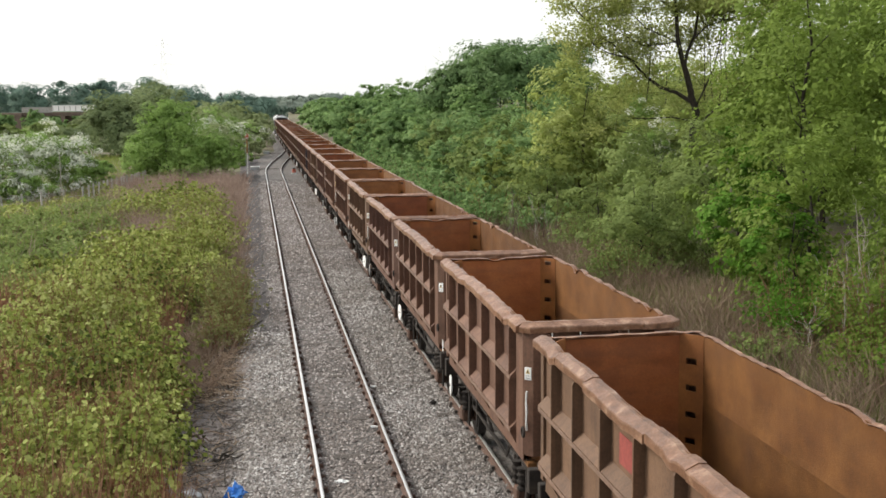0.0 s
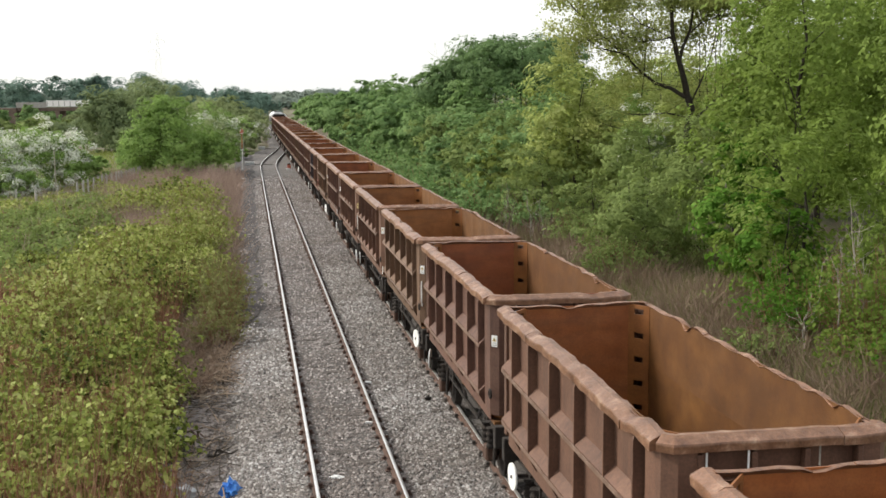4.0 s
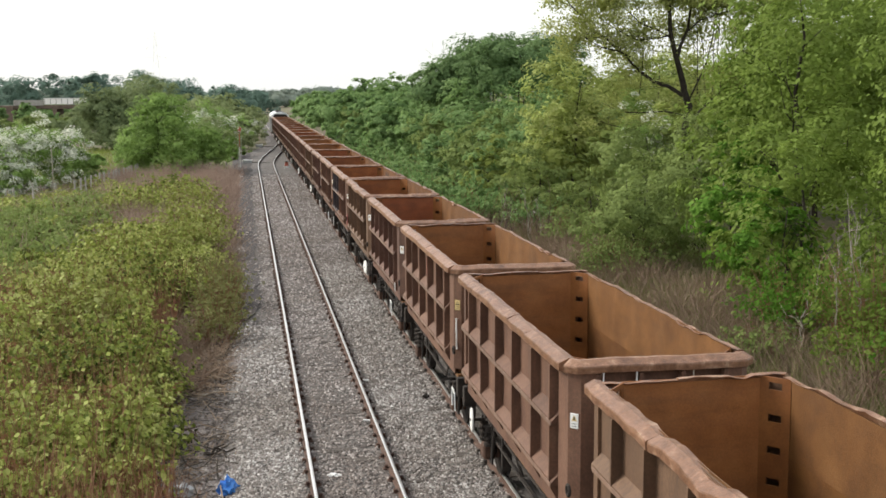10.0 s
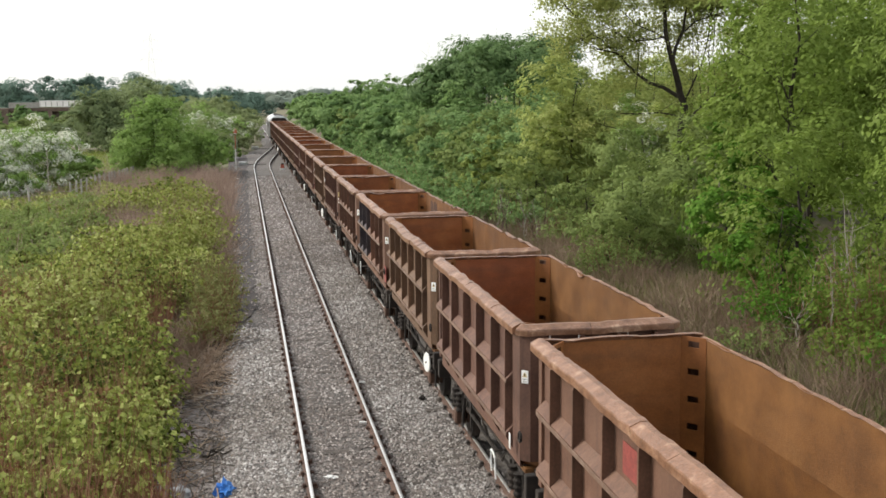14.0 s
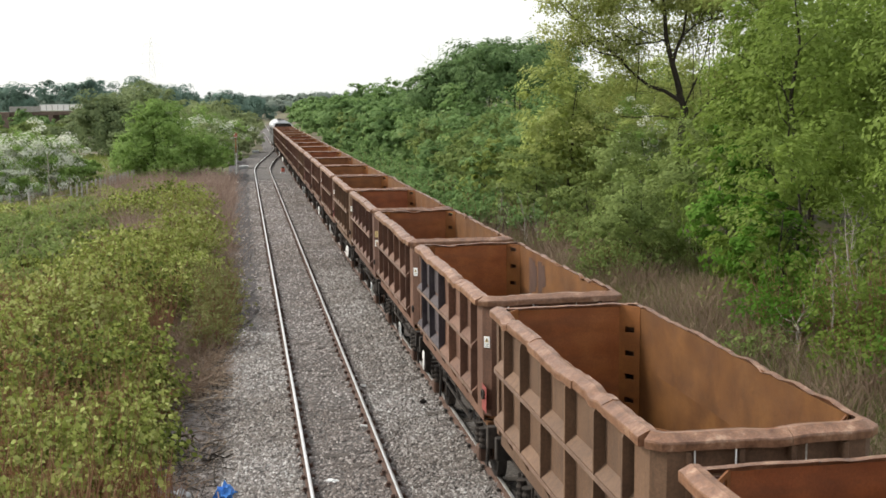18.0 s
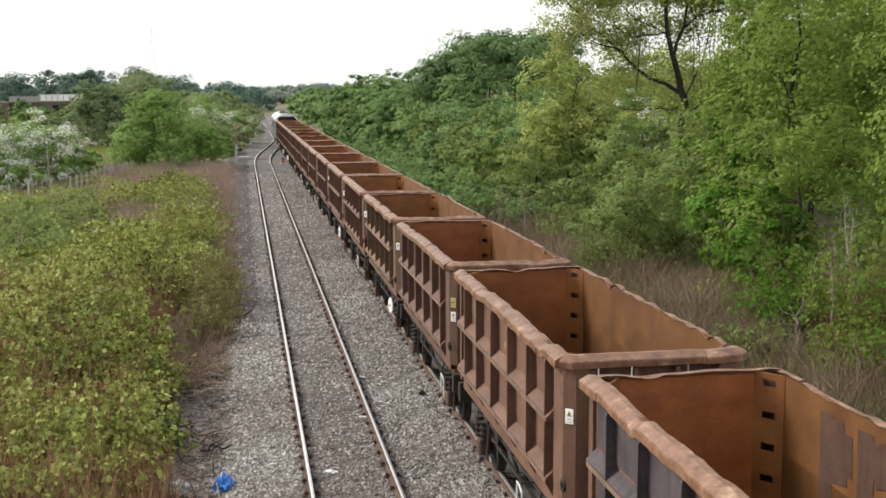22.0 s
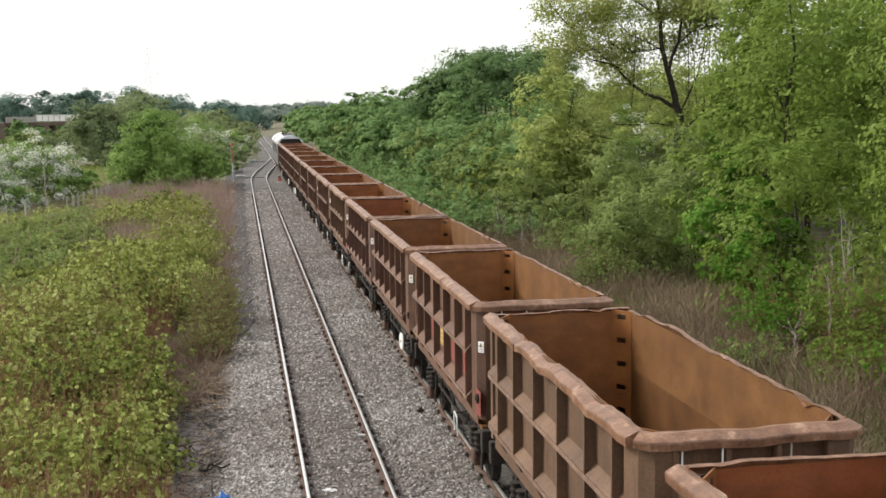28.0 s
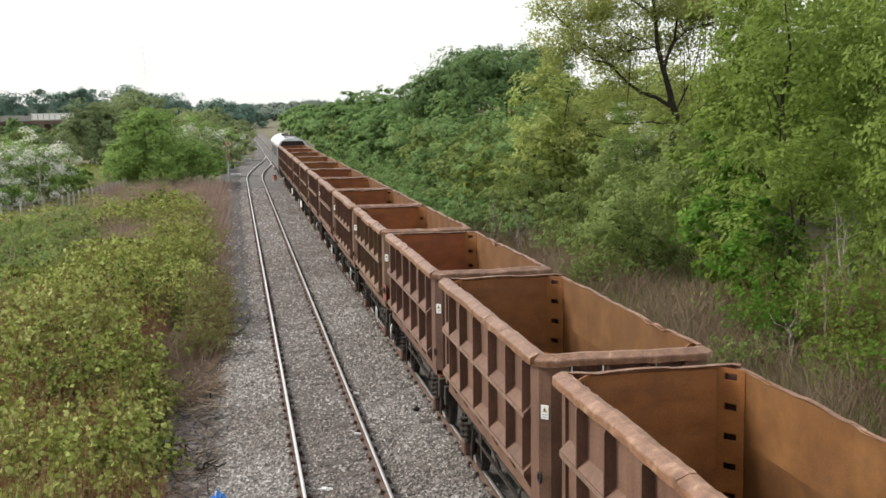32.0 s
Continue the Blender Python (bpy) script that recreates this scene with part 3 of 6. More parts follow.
ya = np.concatenate([np.linspace(-40, 105, 30), np.linspace(108, 172, 33)])
yb = np.linspace(-40, 420, 60)
for track, (name, ys, cx, web) in enumerate((("empty_track", ya, siding_x(ya), M_RAIL), ("wagon_track", yb, TRACK_B + 0 * yb, M_RUSTRAIL))):
    tr = new(name)
    tagged(tr, "railway track with worn bright rails on ballast" if track == 0 else "railway track with rusty-sided rails under the wagons", "railway track", kind="structure")
    for s in (-1, 1):
        rail = part("rail", swept(np.stack([cx + s * GAUGE, ys], 1), rail_profile(), web, "rail"), None, tr)
        part("rail_head", swept(np.stack([cx + s * GAUGE, ys], 1), [(-0.033, -0.004), (0.033, -0.004), (0.030, 0.0), (-0.030, 0.0)], M_RAILTOP, "rail_head"), None, rail, "bright worn running surface")


# ---- the wagons ----
PITCH, HALF, SIDE = 8.29, 3.90, 1.30      # coupling pitch, half the body's length, half its width over the ribs
PLATE, TOP, SILL, MID = 1.165, 3.46, 1.66, 2.50
POST = 1.205
NEAR = HALF - 0.34                          # the body stops short of the frame at one end
LINING, PRESSED = PLATE - 0.052, 0.024     # the inner face at the ribs, and how far it is pressed out between them
RIBS = (-2.82, -1.80, -0.60, 0.60, 1.78, 2.83)
BAYS, LEVELS = (-3.5, *RIBS, 3.5), (1.2, SILL, MID, TOP)


def travel(t):
    """Metres that the train has come towards the bridge by t seconds; it slows a little."""
    u = t / 16.0 - 1.0
    c = (-55.306, 2.985, 0.827, -0.635, -0.386)
    return sum(a * (u ** (k + 1) - (-1) ** (k + 1)) for k, a in enumerate(c))


def rim_mesh(rng, pts, width, dents, mat, inward, deep=0.15):
    """A worn capping along a line of (x, y) points: long bent lengths with a few knocks, its top sloping outwards."""
    p = []
    for (x0, y0), (x1, y1) in zip(pts[:-1], pts[1:]):
        n = max(1, int(math.hypot(x1 - x0, y1 - y0) / 0.10))
        p += [(x0 + (x1 - x0) * i / n, y0 + (y1 - y0) * i / n) for i in range(n)]
    p.append(pts[-1])
    p = np.array(p)
    d = np.gradient(p, axis=0)
    d /= np.linalg.norm(d, axis=1, keepdims=True)
    out = np.stack([d[:, 1], -d[:, 0]], 1) * inward
    run = np.concatenate([[0], np.cumsum(np.linalg.norm(np.diff(p, axis=0), axis=1))])
    seed = float(rng.uniform(0, 90))
    wave = lambda f, k: np.array([noise.noise(Vector((r * f, seed, k))) for r in run])
    rise = dents * (1.5 * wave(0.7, 0) + 1.2 * wave(2.4, 3))
    lip = dents * (0.9 * wave(1.1, 7) + 0.9 * wave(4.0, 9))
    inner = dents * (0.7 * wave(1.6, 12) + 1.1 * wave(5.0, 15))
    for _ in range(int(rng.integers(1, 4)) if run[-1] > 3 else 1):        # knocks
        at, wide = rng.uniform(0.1, 0.9) * run[-1], rng.uniform(0.08, 0.22)
        hit = np.exp(-((run - at) / wide) ** 2) * dents * rng.uniform(0.8, 2.4)
        rise, lip, inner = rise - hit, lip + hit * rng.uniform(-0.6, 0.8), inner - hit * 0.6
    bm = bmesh.new()
    start = 0
    while start < len(p) - 1:
        stop = min(len(p) - 1, start + int(rng.integers(9, 24)))
        if len(p) - 1 - stop < 5:
            stop = len(p) - 1
        sz, so = rng.normal() * dents * 0.35, rng.normal() * dents * 0.3
        rings = []
        for i in range(start, stop + 1):
            q, o, z0 = p[i], out[i], TOP + sz + rise[i]
            gap = (0.003 if i == start else -0.003 if i == stop else 0.0)
            ring = []
            for a, z in ((-0.066 - abs(inner[i]) * 0.5, z0 + 0.006 + inner[i] * 0.6), (width * 0.12, z0 + 0.012), (width + lip[i] + so, z0 - min(0.046, deep * 0.4)), (width + 0.007 + lip[i] + so, z0 - min(0.066, deep * 0.6)), (width + 0.004 + so + lip[i] * 0.5, z0 - deep), (0.0, TOP - deep - 0.01)):
                ring.append(bm.verts.new((q[0] + o[0] * a + d[i][0] * gap, q[1] + o[1] * a + d[i][1] * gap, z + rng.normal() * (0.001 + dents * 0.05))))
            rings.append(ring)
        for ra, rb in zip(rings[:-1], rings[1:]):
            for j in range(6):
                bm.faces.new((ra[j], ra[(j + 1) % 6], rb[(j + 1) % 6], rb[j]))
        bm.faces.new(rings[0][::-1])
        bm.faces.new(rings[-1])
        start = stop
    bmesh.ops.recalc_face_normals(bm, faces=bm.faces)
    me = finish("rim", bm, mat)
    me.shade_smooth()
    me.set_sharp_from_angle(angle=radians(19))
    return me


def bm_strip(line, z0, z1, thick, bm=None):
    """An upright bent plate along a line of (x, y) points."""
    bm = bm or bmesh.new()
    pts = [Vector((*q, 0)) for q in line]
    off = []
    for i, q in enumerate(pts):
        d = (pts[min(i + 1, len(pts) - 1)] - pts[max(i - 1, 0)]).normalized()
        off.append(q + Vector((-d.y, d.x, 0)) * thick)
    rings = [[bm.verts.new((c.x, c.y, z)) for c, z in ((q, z0), (q, z1), (o, z1), (o, z0))] for q, o in zip(pts, off)]
    for ra, rb in zip(rings[:-1], rings[1:]):
        for j in range(4):
            bm.faces.new((ra[j], ra[(j + 1) % 4], rb[(j + 1) % 4], rb[j]))
    bm.faces.new(rings[0])
    bm.faces.new(rings[-1][::-1])
    bmesh.ops.recalc_face_normals(bm, faces=bm.faces)
    return bm


def bay_depth(run, z, stops, levels):
    """0 on the lines of ribs and ledges, 1 in the middle of the bays that the loads have pressed out."""
    deep = 1.0
    for q, lines in ((run, stops), (z, levels)):
        k = min(max(sum(1 for e in lines if e <= q) - 1, 0), len(lines) - 2)
        f = min(max((q - lines[k]) / (lines[k + 1] - lines[k]), 0), 1)
        deep *= (1 - (2 * f - 1) ** 2)
    return deep


def wavy_plate(x0, x1, y0, y1, z0, z1, bulge, mat, axis, bays=None):
    """A plate with slight dents; axis: the direction across its thickness ('x' or 'y'); bays: how far, between which ribs and which levels it is pressed out."""
    bm = bmesh.new()
    seed = 3.1 * (x0 if axis == "x" else y0)
    nu, nv = (30, 8) if y1 - y0 > 3 else (16, 7)
    if bays:
        nu, nv = (70, 24) if y1 - y0 > 3 else (36, 26)
    a = [[], []]
    for k in (0, 1):
        for i in range(nu + 1):
            for j in range(nv + 1):
                u, v = i / nu, j / nv
                z = z0 + (z1 - z0) * v
                run = (y0 + (y1 - y0) * u) if axis == "x" else (x0 + (x1 - x0) * u)
                g = (z - 1.25) / (TOP - 1.25)
                b = bulge * (1 - g ** 3) * noise.noise(Vector((run * 0.9, g * 2.6 + run * 0.5, seed)))
                if bays:
                    b += bays[0] * bay_depth(run, z, bays[1], bays[2]) * (0.75 + (0.5 * noise.noise(Vector((run * 1.3, z * 2.0, seed))) if bulge else 0.0))
                if axis == "x":
                    a[k].append(bm.verts.new(((x1 if k else x0) + b, y0 + (y1 - y0) * u, z)))
                else:
                    a[k].append(bm.verts.new((x0 + (x1 - x0) * u, (y1 if k else y0) + b, z)))
    w = nv + 1
    for k in (0, 1):
        for i in range(nu):
            for j in range(nv):
                q = (a[k][i * w + j], a[k][(i + 1) * w + j], a[k][(i + 1) * w + j + 1], a[k][i * w + j + 1])
                bm.faces.new(q)
    for i in range(nu):
        for j in (0, nv):
            bm.faces.new((a[0][i * w + j], a[0][(i + 1) * w + j], a[1][(i + 1) * w + j], a[1][i * w + j]))
    for j in range(nv):
        for i in (0, nu):
            bm.faces.new((a[0][i * w + j], a[0][i * w + j + 1], a[1][i * w + j + 1], a[1][i * w + j]))
    bmesh.ops.recalc_face_normals(bm, faces=bm.faces)
    me = finish("plate", bm, mat)
    me.shade_smooth()
    me.set_sharp_from_angle(angle=radians(40))
    return me


def wheelset(parent, y):
    ws = part("wheelset", bm_tube(bmesh.new(), (-0.98, 0, 0), (0.98, 0, 0), 0.075, n=10), M_UNDER, parent, at=pose(0, y, 0.43))
    for s in (-1, 1):
        bm = bmesh.new()
        bm_tube(bm, (s * 0.70, 0, 0), (s * 0.82, 0, 0), 0.43, n=26)
        bm_tube(bm, (s * 0.67, 0, 0), (s * 0.70, 0, 0), 0.46, n=26)
        part("wheel", bm, M_UNDER, ws)
        part("hub", bm_tube(bmesh.new(), (s * 0.81, 0, 0), (s * 0.87, 0, 0), 0.14, n=12), M_RUSTRAIL, ws)
    return ws


def scrap_wagon(rng, paint, dents, paints=(), rust=None, slot=1.745):
    """An open two-axle scrap wagon, its origin at rail level under its middle; the left side shows its ribs."""
    w = new("scrap_wagon")
    inside, inside_end = rust or (M_INSIDE, M_INSIDE_END)
    # sides
    for s in (-1, 1):
        xa, xb = (s * (PLATE - 0.02), s * PLATE) if s > 0 else (s * PLATE, s * (PLATE - 0.02))
        side = part("side_wall", wavy_plate(xa, xb, -NEAR + 0.29, HALF - 0.29, 1.25, TOP - 0.02, 0.016, paint, "x"), None, w)
        inner = s * LINING
        lining = sorted((inner, inner + s * 0.012))
        part("lining", wavy_plate(lining[0], lining[1], -NEAR + 0.44, HALF - 0.44, MID, TOP - 0.012, 0.0 if paints else 0.016, inside, "x", (s * PRESSED, BAYS, LEVELS)), None, side, "bare rusted upper inner plate")
        # lower half: shade under the middle ledge is put into this colour
        part("lining", wavy_plate(lining[0], lining[1], -NEAR + 0.44, HALF - 0.44, 1.27, MID, 0.0 if paints else 0.016, M_INSIDE_LOW, "x", (s * PRESSED, BAYS, LEVELS)), None, side, "rusted lower half of the inner side, shade toned into its colour")
        for ri, y in enumerate(RIBS):
            rib = bm_prism([(s * (PLATE - 0.005), TOP - 0.165), (s * (SIDE - 0.015), TOP - 0.16), (s * SIDE, TOP - 0.20), (s * SIDE, SILL - 0.03), (s * 1.12, 1.30), (s * (PLATE - 0.05), 1.30)], y - 0.022, y + 0.022)
            part("rib", rib, M_BLUEPAINT if ("blue" in paints and s < 0 and ri >= 3) else paint, w)
        # sloping ledges between the ribs, along the middle and the sill
        stops = (-NEAR + (0.60 if s < 0 else 0.30), *RIBS, HALF - (0.30 if s < 0 else 0.60))
        for zi, z in enumerate((MID, SILL)):
            for i in range(len(stops) - 1):
                a, b = stops[i] + 0.024, stops[i + 1] - 0.024
                led = bm_prism([(s * (PLATE - 0.004), z + 0.165), (s * (SIDE - 0.012), z + 0.035), (s * (SIDE - 0.005), z - 0.025), (s * (SIDE - 0.02), z - 0.035), (s * (PLATE - 0.004), z + 0.0)], a, b)
                part("ledge", led, M_BLUEPAINT if ("blue" in paints and s < 0 and i >= 4) else paint, w)
            part("ledge_strip", bm_box(*sorted((s * (SIDE + 0.001), s * (SIDE + 0.009))), stops[0] + 0.02, stops[-1] - 0.10, z - 0.032, z + 0.030, 0.003), M_EDGE, w, "worn edge strip along a ledge")
        if "blue" in paints and s < 0:
            for i in range(4, 7):
                for z0, z1 in ((SILL + 0.22, MID - 0.03), (MID + 0.22, TOP - 0.19)):
                    part("spray_paint", bm_box(-PLATE - 0.022, -PLATE - 0.018, (RIBS + (3.5,))[i - 1] + 0.03, (RIBS + (3.5,))[i] - 0.03, z0, z1), M_BLUEPAINT, w, "dark blue-grey spray paint over a side panel")
        # hollow corner posts, cut off at the corner
        for e in (-1, 1):
            wide, far = 0.60 if (s * e > 0) else 0.30, HALF if e > 0 else NEAR
            q = [(PLATE - 0.002, far - wide), (POST, far - wide), (POST, far - 0.15), (POST - 0.13, far - 0.01), (0.87, far - 0.01), (0.87, far - 0.115)]
            part("corner_post", bm_strip([(s * x, e * y) for x, y in q], 1.40, TOP - 0.13, 0.012 * s * e), paint, w)
    # grab rails and a rung on the near end
    for x in (-0.80, -0.36, 0.40):
        bm = bm_tube(bmesh.new(), (x, -NEAR - 0.025, TOP - 0.62), (x + 0.02, -NEAR + 0.01, TOP - 0.10), 0.011, n=6)
        part("grab_rail", bm, M_WHITE if x < 0 else M_PALEBARK, w, "thin pale grab rail on the end")
    bm = bm_tube(bmesh.new(), (-0.80, -NEAR - 0.03, TOP - 0.36), (-0.36, -NEAR - 0.03, TOP - 0.36), 0.013, n=6)
    part("rung", bm, M_WHITE, w, "white rung")
    # brackets from the side down to the frame
    for s in (-1, 1):
        for y in (-3.3, -1.8, -1.2, -0.6, 0.6, 1.2, 1.8, 3.3):
            part("bracket", bm_prism([(s * 0.93, 1.25), (s * 1.12, 1.29), (s * 1.10, 1.20), (s * 0.97, 0.96), (s * 0.93, 0.96)], y - 0.012, y + 0.012), M_UNDER, w)
        bm = bm_tube(bmesh.new(), (s * 1.06, -1.6, 0.80), (s * 1.06, 1.5, 0.86), 0.018, n=5)
        bm_tube(bm, (s * 1.06, -1.6, 0.80), (s * 1.0, -1.6, 1.0), 0.018, n=5)
        part("brake_lever_bar", bm, M_UNDER, w)
        part("lever_guide", bm_box(*sorted((s * 1.02, s * 1.05)), 1.15, 1.22, 0.55, 1.2, 0.005), M_UNDER, w)
    # ends and slotted corner panels
    for e in (-1, 1):
        far = HALF if e > 0 else NEAR
        ya_, yb_ = sorted((e * (far - 0.10), e * (far - 0.12)))
        end = part("end_wall", wavy_plate(-0.86, 0.86, ya_, yb_, 1.25, TOP - 0.02, 0.018, paint, "y"), None, w)
        yi = e * (far - 0.150)
        ln = sorted((yi, yi + e * 0.012))
        # rust colour brighter than the sides, to offset the shade on the ends
        part("lining", wavy_plate(-0.87, 0.87, ln[0], ln[1], 1.27, TOP - 0.012, 0.016, inside_end, "y", (e * 0.020, (-0.87, -0.28, 0.28, 0.87), (1.2, 1.62, 2.02, 2.42, 2.82, 3.14, TOP))), None, end, "bare orange-rusted inner face, its colour lifted against shade")
        for x in (-0.85, -0.28, 0.28, 0.85):
            ra, rb = sorted((e * (far - 0.105), e * (far + 0.012)))
            part("end_rib", bm_box(x - 0.03, x + 0.03, ra, rb, 1.3, TOP - 0.16, 0.008), paint, w)
        for s in (-1, 1):
            a, b = Vector((s * (LINING - 0.004), e * (far - 0.46), 0)), Vector((s * 0.862, e * (far - 0.154), 0))
            bm = bmesh.new()
            slots = [slot + 0.395 * i for i in range(5)]
            cuts = [1.26] + [c for z in slots if z < TOP - 0.07 for c in (z - 0.045, z + 0.045)] + [TOP - 0.012]
            along = (b - a)
            nrm = along.cross(Vector((0, 0, 1))).normalized() * 0.02

            def slab(f0, f1, z0, z1):
                q = [a + along * f0, a + along * f1]
                vs = [bm.verts.new((*(p + k * nrm).xy, z)) for k in (0, 1) for z in (z0, z1) for p in q]
                for f in ((0, 1, 3, 2), (4, 6, 7, 5), (0, 4, 5, 1), (2, 3, 7, 6), (0, 2, 6, 4), (1, 5, 7, 3)):
                    bm.faces.new([vs[i] for i in f])
            slab(0.0, 0.28, cuts[0], cuts[-1])
            slab(0.72, 1.0, cuts[0], cuts[-1])
            for i in range(0, len(cuts), 2):
                slab(0.28, 0.72, cuts[i], cuts[i + 1])
            bmesh.ops.recalc_face_normals(bm, faces=bm.faces)
            part("corner_panel", bm, M_CORNER, w, "rusted corner panel with a column of slots")
    part("floor", bm_box(-1.13, 1.13, -NEAR + 0.11, HALF - 0.11, 1.20, 1.265), inside, w)
    # capping
    c = 0.10
    for s in (-1, 1):
        line = [(s * PLATE, -NEAR + c + 0.13), (s * PLATE, HALF - (0.03 if s < 0 else c + 0.13))]
        part("side_rim", rim_mesh(rng, line, 0.132 if s < 0 else 0.048, dents if s < 0 else 0.016 + dents * 0.7, M_RIM, s, 0.15 if s < 0 else 0.045), None, w, "battered rust-brown top capping")
    for e in (-1, 1):
        far = HALF if e > 0 else NEAR
        line = [(-PLATE, e * (far - c - 0.13)), (-PLATE + c, e * (far - 0.13)), (PLATE - c, e * (far - 0.13)), (PLATE, e * (far - c - 0.13))]
        if e > 0:
            line = [(-PLATE + 0.04, HALF - 0.13)] + line[2:]
        part("end_rim", rim_mesh(rng, line, 0.155 if e < 0 else 0.05, dents * (0.6 if e < 0 else 0.8), M_RIM, -e, 0.14 if e < 0 else 0.05), None, w, "battered rust-brown top capping")
    # underframe
    for s in (-1, 1):
        sb = bm_prism([(s * 0.90, 1.26), (s * 0.99, 1.26), (s * 0.99, 1.22), (s * 0.93, 1.20), (s * 0.93, 0.98), (s * 0.99, 0.96), (s * 0.99, 0.93), (s * 0.90, 0.93)], -HALF, HALF)
        part("solebar", sb, M_UNDER, w)
        for y in (-2.5, 2.5):
            bm = bmesh.new()
            for k in (-1, 1):
                bm_box(*sorted((s * 0.985, s * 1.02)), y + k * 0.30 - 0.05, y + k * 0.30 + 0.05, 0.30, 1.0, 0.008, bm)
                bm_tube(bm, (s * 1.0, y + k * 0.30, 0.36), (s * 1.0, y + k * 0.52, 0.95), 0.03, n=6)
            bm_box(*sorted((s * 0.985, s * 1.02)), y - 0.34, y + 0.34, 0.27, 0.33, 0.006, bm)
            part("axle_guard", bm, M_UNDER, w)
            part("axlebox", bm_box(*sorted((s * 0.90, s * 1.12)), y - 0.14, y + 0.14, 0.30, 0.58, 0.03), M_RUSTRAIL, w)
            for k in (-1, 1):
                coil = [(s * 1.04 + 0.0004 * (i % 2), y + k * 0.20, 0.575 + i * 0.027) for i in range(15)]
                part("spring", bm_path(coil, [0.095 if i % 4 in (1, 2) else 0.074 for i in range(15)], 10), M_UNDER, w)
    for e in (-1, 1):
        part("headstock", bm_box(-1.22, 1.22, *sorted((e * (HALF - 0.02), e * (HALF - 0.18))), 0.92, 1.30, 0.015), M_UNDER, w)
        for s in (-1, 1):
            bm = bm_tube(bmesh.new(), (s * 0.86, e * (HALF - 0.03), 1.06), (s * 0.86, e * (HALF + 0.19), 1.06), 0.09, n=10)
            bm_tube(bm, (s * 0.86, e * (HALF + 0.19), 1.06), (s * 0.86, e * (HALF + 0.235), 1.06), 0.23, n=16)
            part("buffer", bm, M_UNDER, w)
        part("drawhook", bm_tube(bmesh.new(), (0, e * (HALF - 0.03), 1.04), (0, e * (HALF + 0.22), 1.0), 0.05, n=8), M_UNDER, w)
    bm = bm_tube(bmesh.new(), (-0.55, -0.6, 0.78), (-0.55, 0.5, 0.78), 0.17, n=12)
    part("brake_cylinder", bm, M_UNDER, w)
    bm = bm_tube(bmesh.new(), (-0.95, -2.1, 0.72), (-0.95, 2.2, 0.72), 0.025, n=6)
    bm_tube(bm, (-0.95, 0.1, 0.72), (-1.0, 0.3, 1.0), 0.03, n=6)
    part("brake_rod", bm, M_UNDER, w)
    for y in (-2.5, 2.5):
        wheelset(w, y)
    return w


def plate_sign(w, y, z, mat):
    """A small enamel notice on the cut-off corner post, its print as bars."""
    on = pose(-POST + 0.068, -NEAR + 0.077, z, 0, 0, 47) if y < 0 else pose(-POST, y, z)
    p = part("warning_plate", bm_box(-0.014, -0.003, -0.058, 0.058, -0.098, 0.098, 0.003), mat, w, "small enamel notice plate with black print", on)
    bm = bmesh.new()
    near, back = [[bm.verts.new((x, q, z2)) for q, z2 in ((-0.04, 0.0), (0.04, 0.0), (0.0, 0.075))] for x in (-0.0165, -0.0141)]
    bm.faces.new(near[::-1])
    for i in range(3):
        bm.faces.new((near[i], near[(i + 1) % 3], back[(i + 1) % 3], back[i]))
    bmesh.ops.recalc_face_normals(bm, faces=bm.faces)
    part("warning_triangle", bm, M_INK if mat is M_YELLOW else M_YELLOW, p, "small warning triangle")
    part("print", bm_box(-0.0178, -0.0166, -0.010, 0.010, 0.012, 0.052), M_INK if mat is not M_YELLOW else M_YELLOW, p)
    for k in (-0.035, -0.07):
        part("print", bm_box(-0.0165, -0.014, -0.034, 0.034, k - 0.003, k + 0.003), M_INK, p)


def hand_wheel(w, y, tilt):
    bm = bm_tube(bmesh.new(), (-0.015, 0, 0), (0.015, 0, 0), 0.215, n=28)
    bmesh.ops.bevel(bm, geom=[e for e in bm.edges if e.is_manifold and e.calc_face_angle() > 1.2], offset=0.006, segments=1, affect="EDGES")
    hw = part("brake_hand_wheel", bm, M_WHITE, w, "white-painted round brake hand wheel", pose(-1.31, y, 1.02, 0, 0, tilt))
    part("spindle", bm_tube(bmesh.new(), (0.012, 0, 0), (0.25, 0, 0), 0.03, n=8), M_UNDER, hw)
    part("boss", bm_tube(bmesh.new(), (-0.03, 0, 0), (-0.014, 0, 0), 0.025, n=10), M_UNDER, hw)


def white_lever(w, y):
    pts = [(-1.24, y - 0.30, 0.60), (-1.24, y - 0.27, 0.78), (-1.24, y - 0.24, 0.94), (-1.24, y - 0.08, 1.0), (-1.24, y + 0.04, 1.0), (-1.24, y + 0.05, 0.84), (-1.24, y + 0.01, 0.64)]
    part("brake_lever", bm_path(pts, 0.017), M_WHITE, w, "white-painted bent brake lever")
    part("lever_pivot", bm_tube(bmesh.new(), (-1.25, y - 0.08, 1.0), (-0.98, y - 0.08, 1.02), 0.016, n=6), M_UNDER, w)


def air_hose(w, y):
    y = -NEAR + 0.05
    pts = [(-1.165, y, 2.42), (-1.17, y + 0.02, 2.25), (-1.17, y - 0.01, 2.05), (-1.165, y + 0.03, 1.9), (-1.16, y + 0.02, 1.8)]
    part("white_pipe", bm_path(pts, 0.018), M_WHITE, w, "thin white pipe hanging on the corner post")


def lifting_eye(w):
    ring = [(-1.235, -3.55 + 0.07 * math.cos(2 * math.pi * i / 12), 1.80 + 0.07 * math.sin(2 * math.pi * i / 12)) for i in range(12)]
    part("towing_eye", bm_path(ring, 0.022, 6, True), M_UNDER, w)


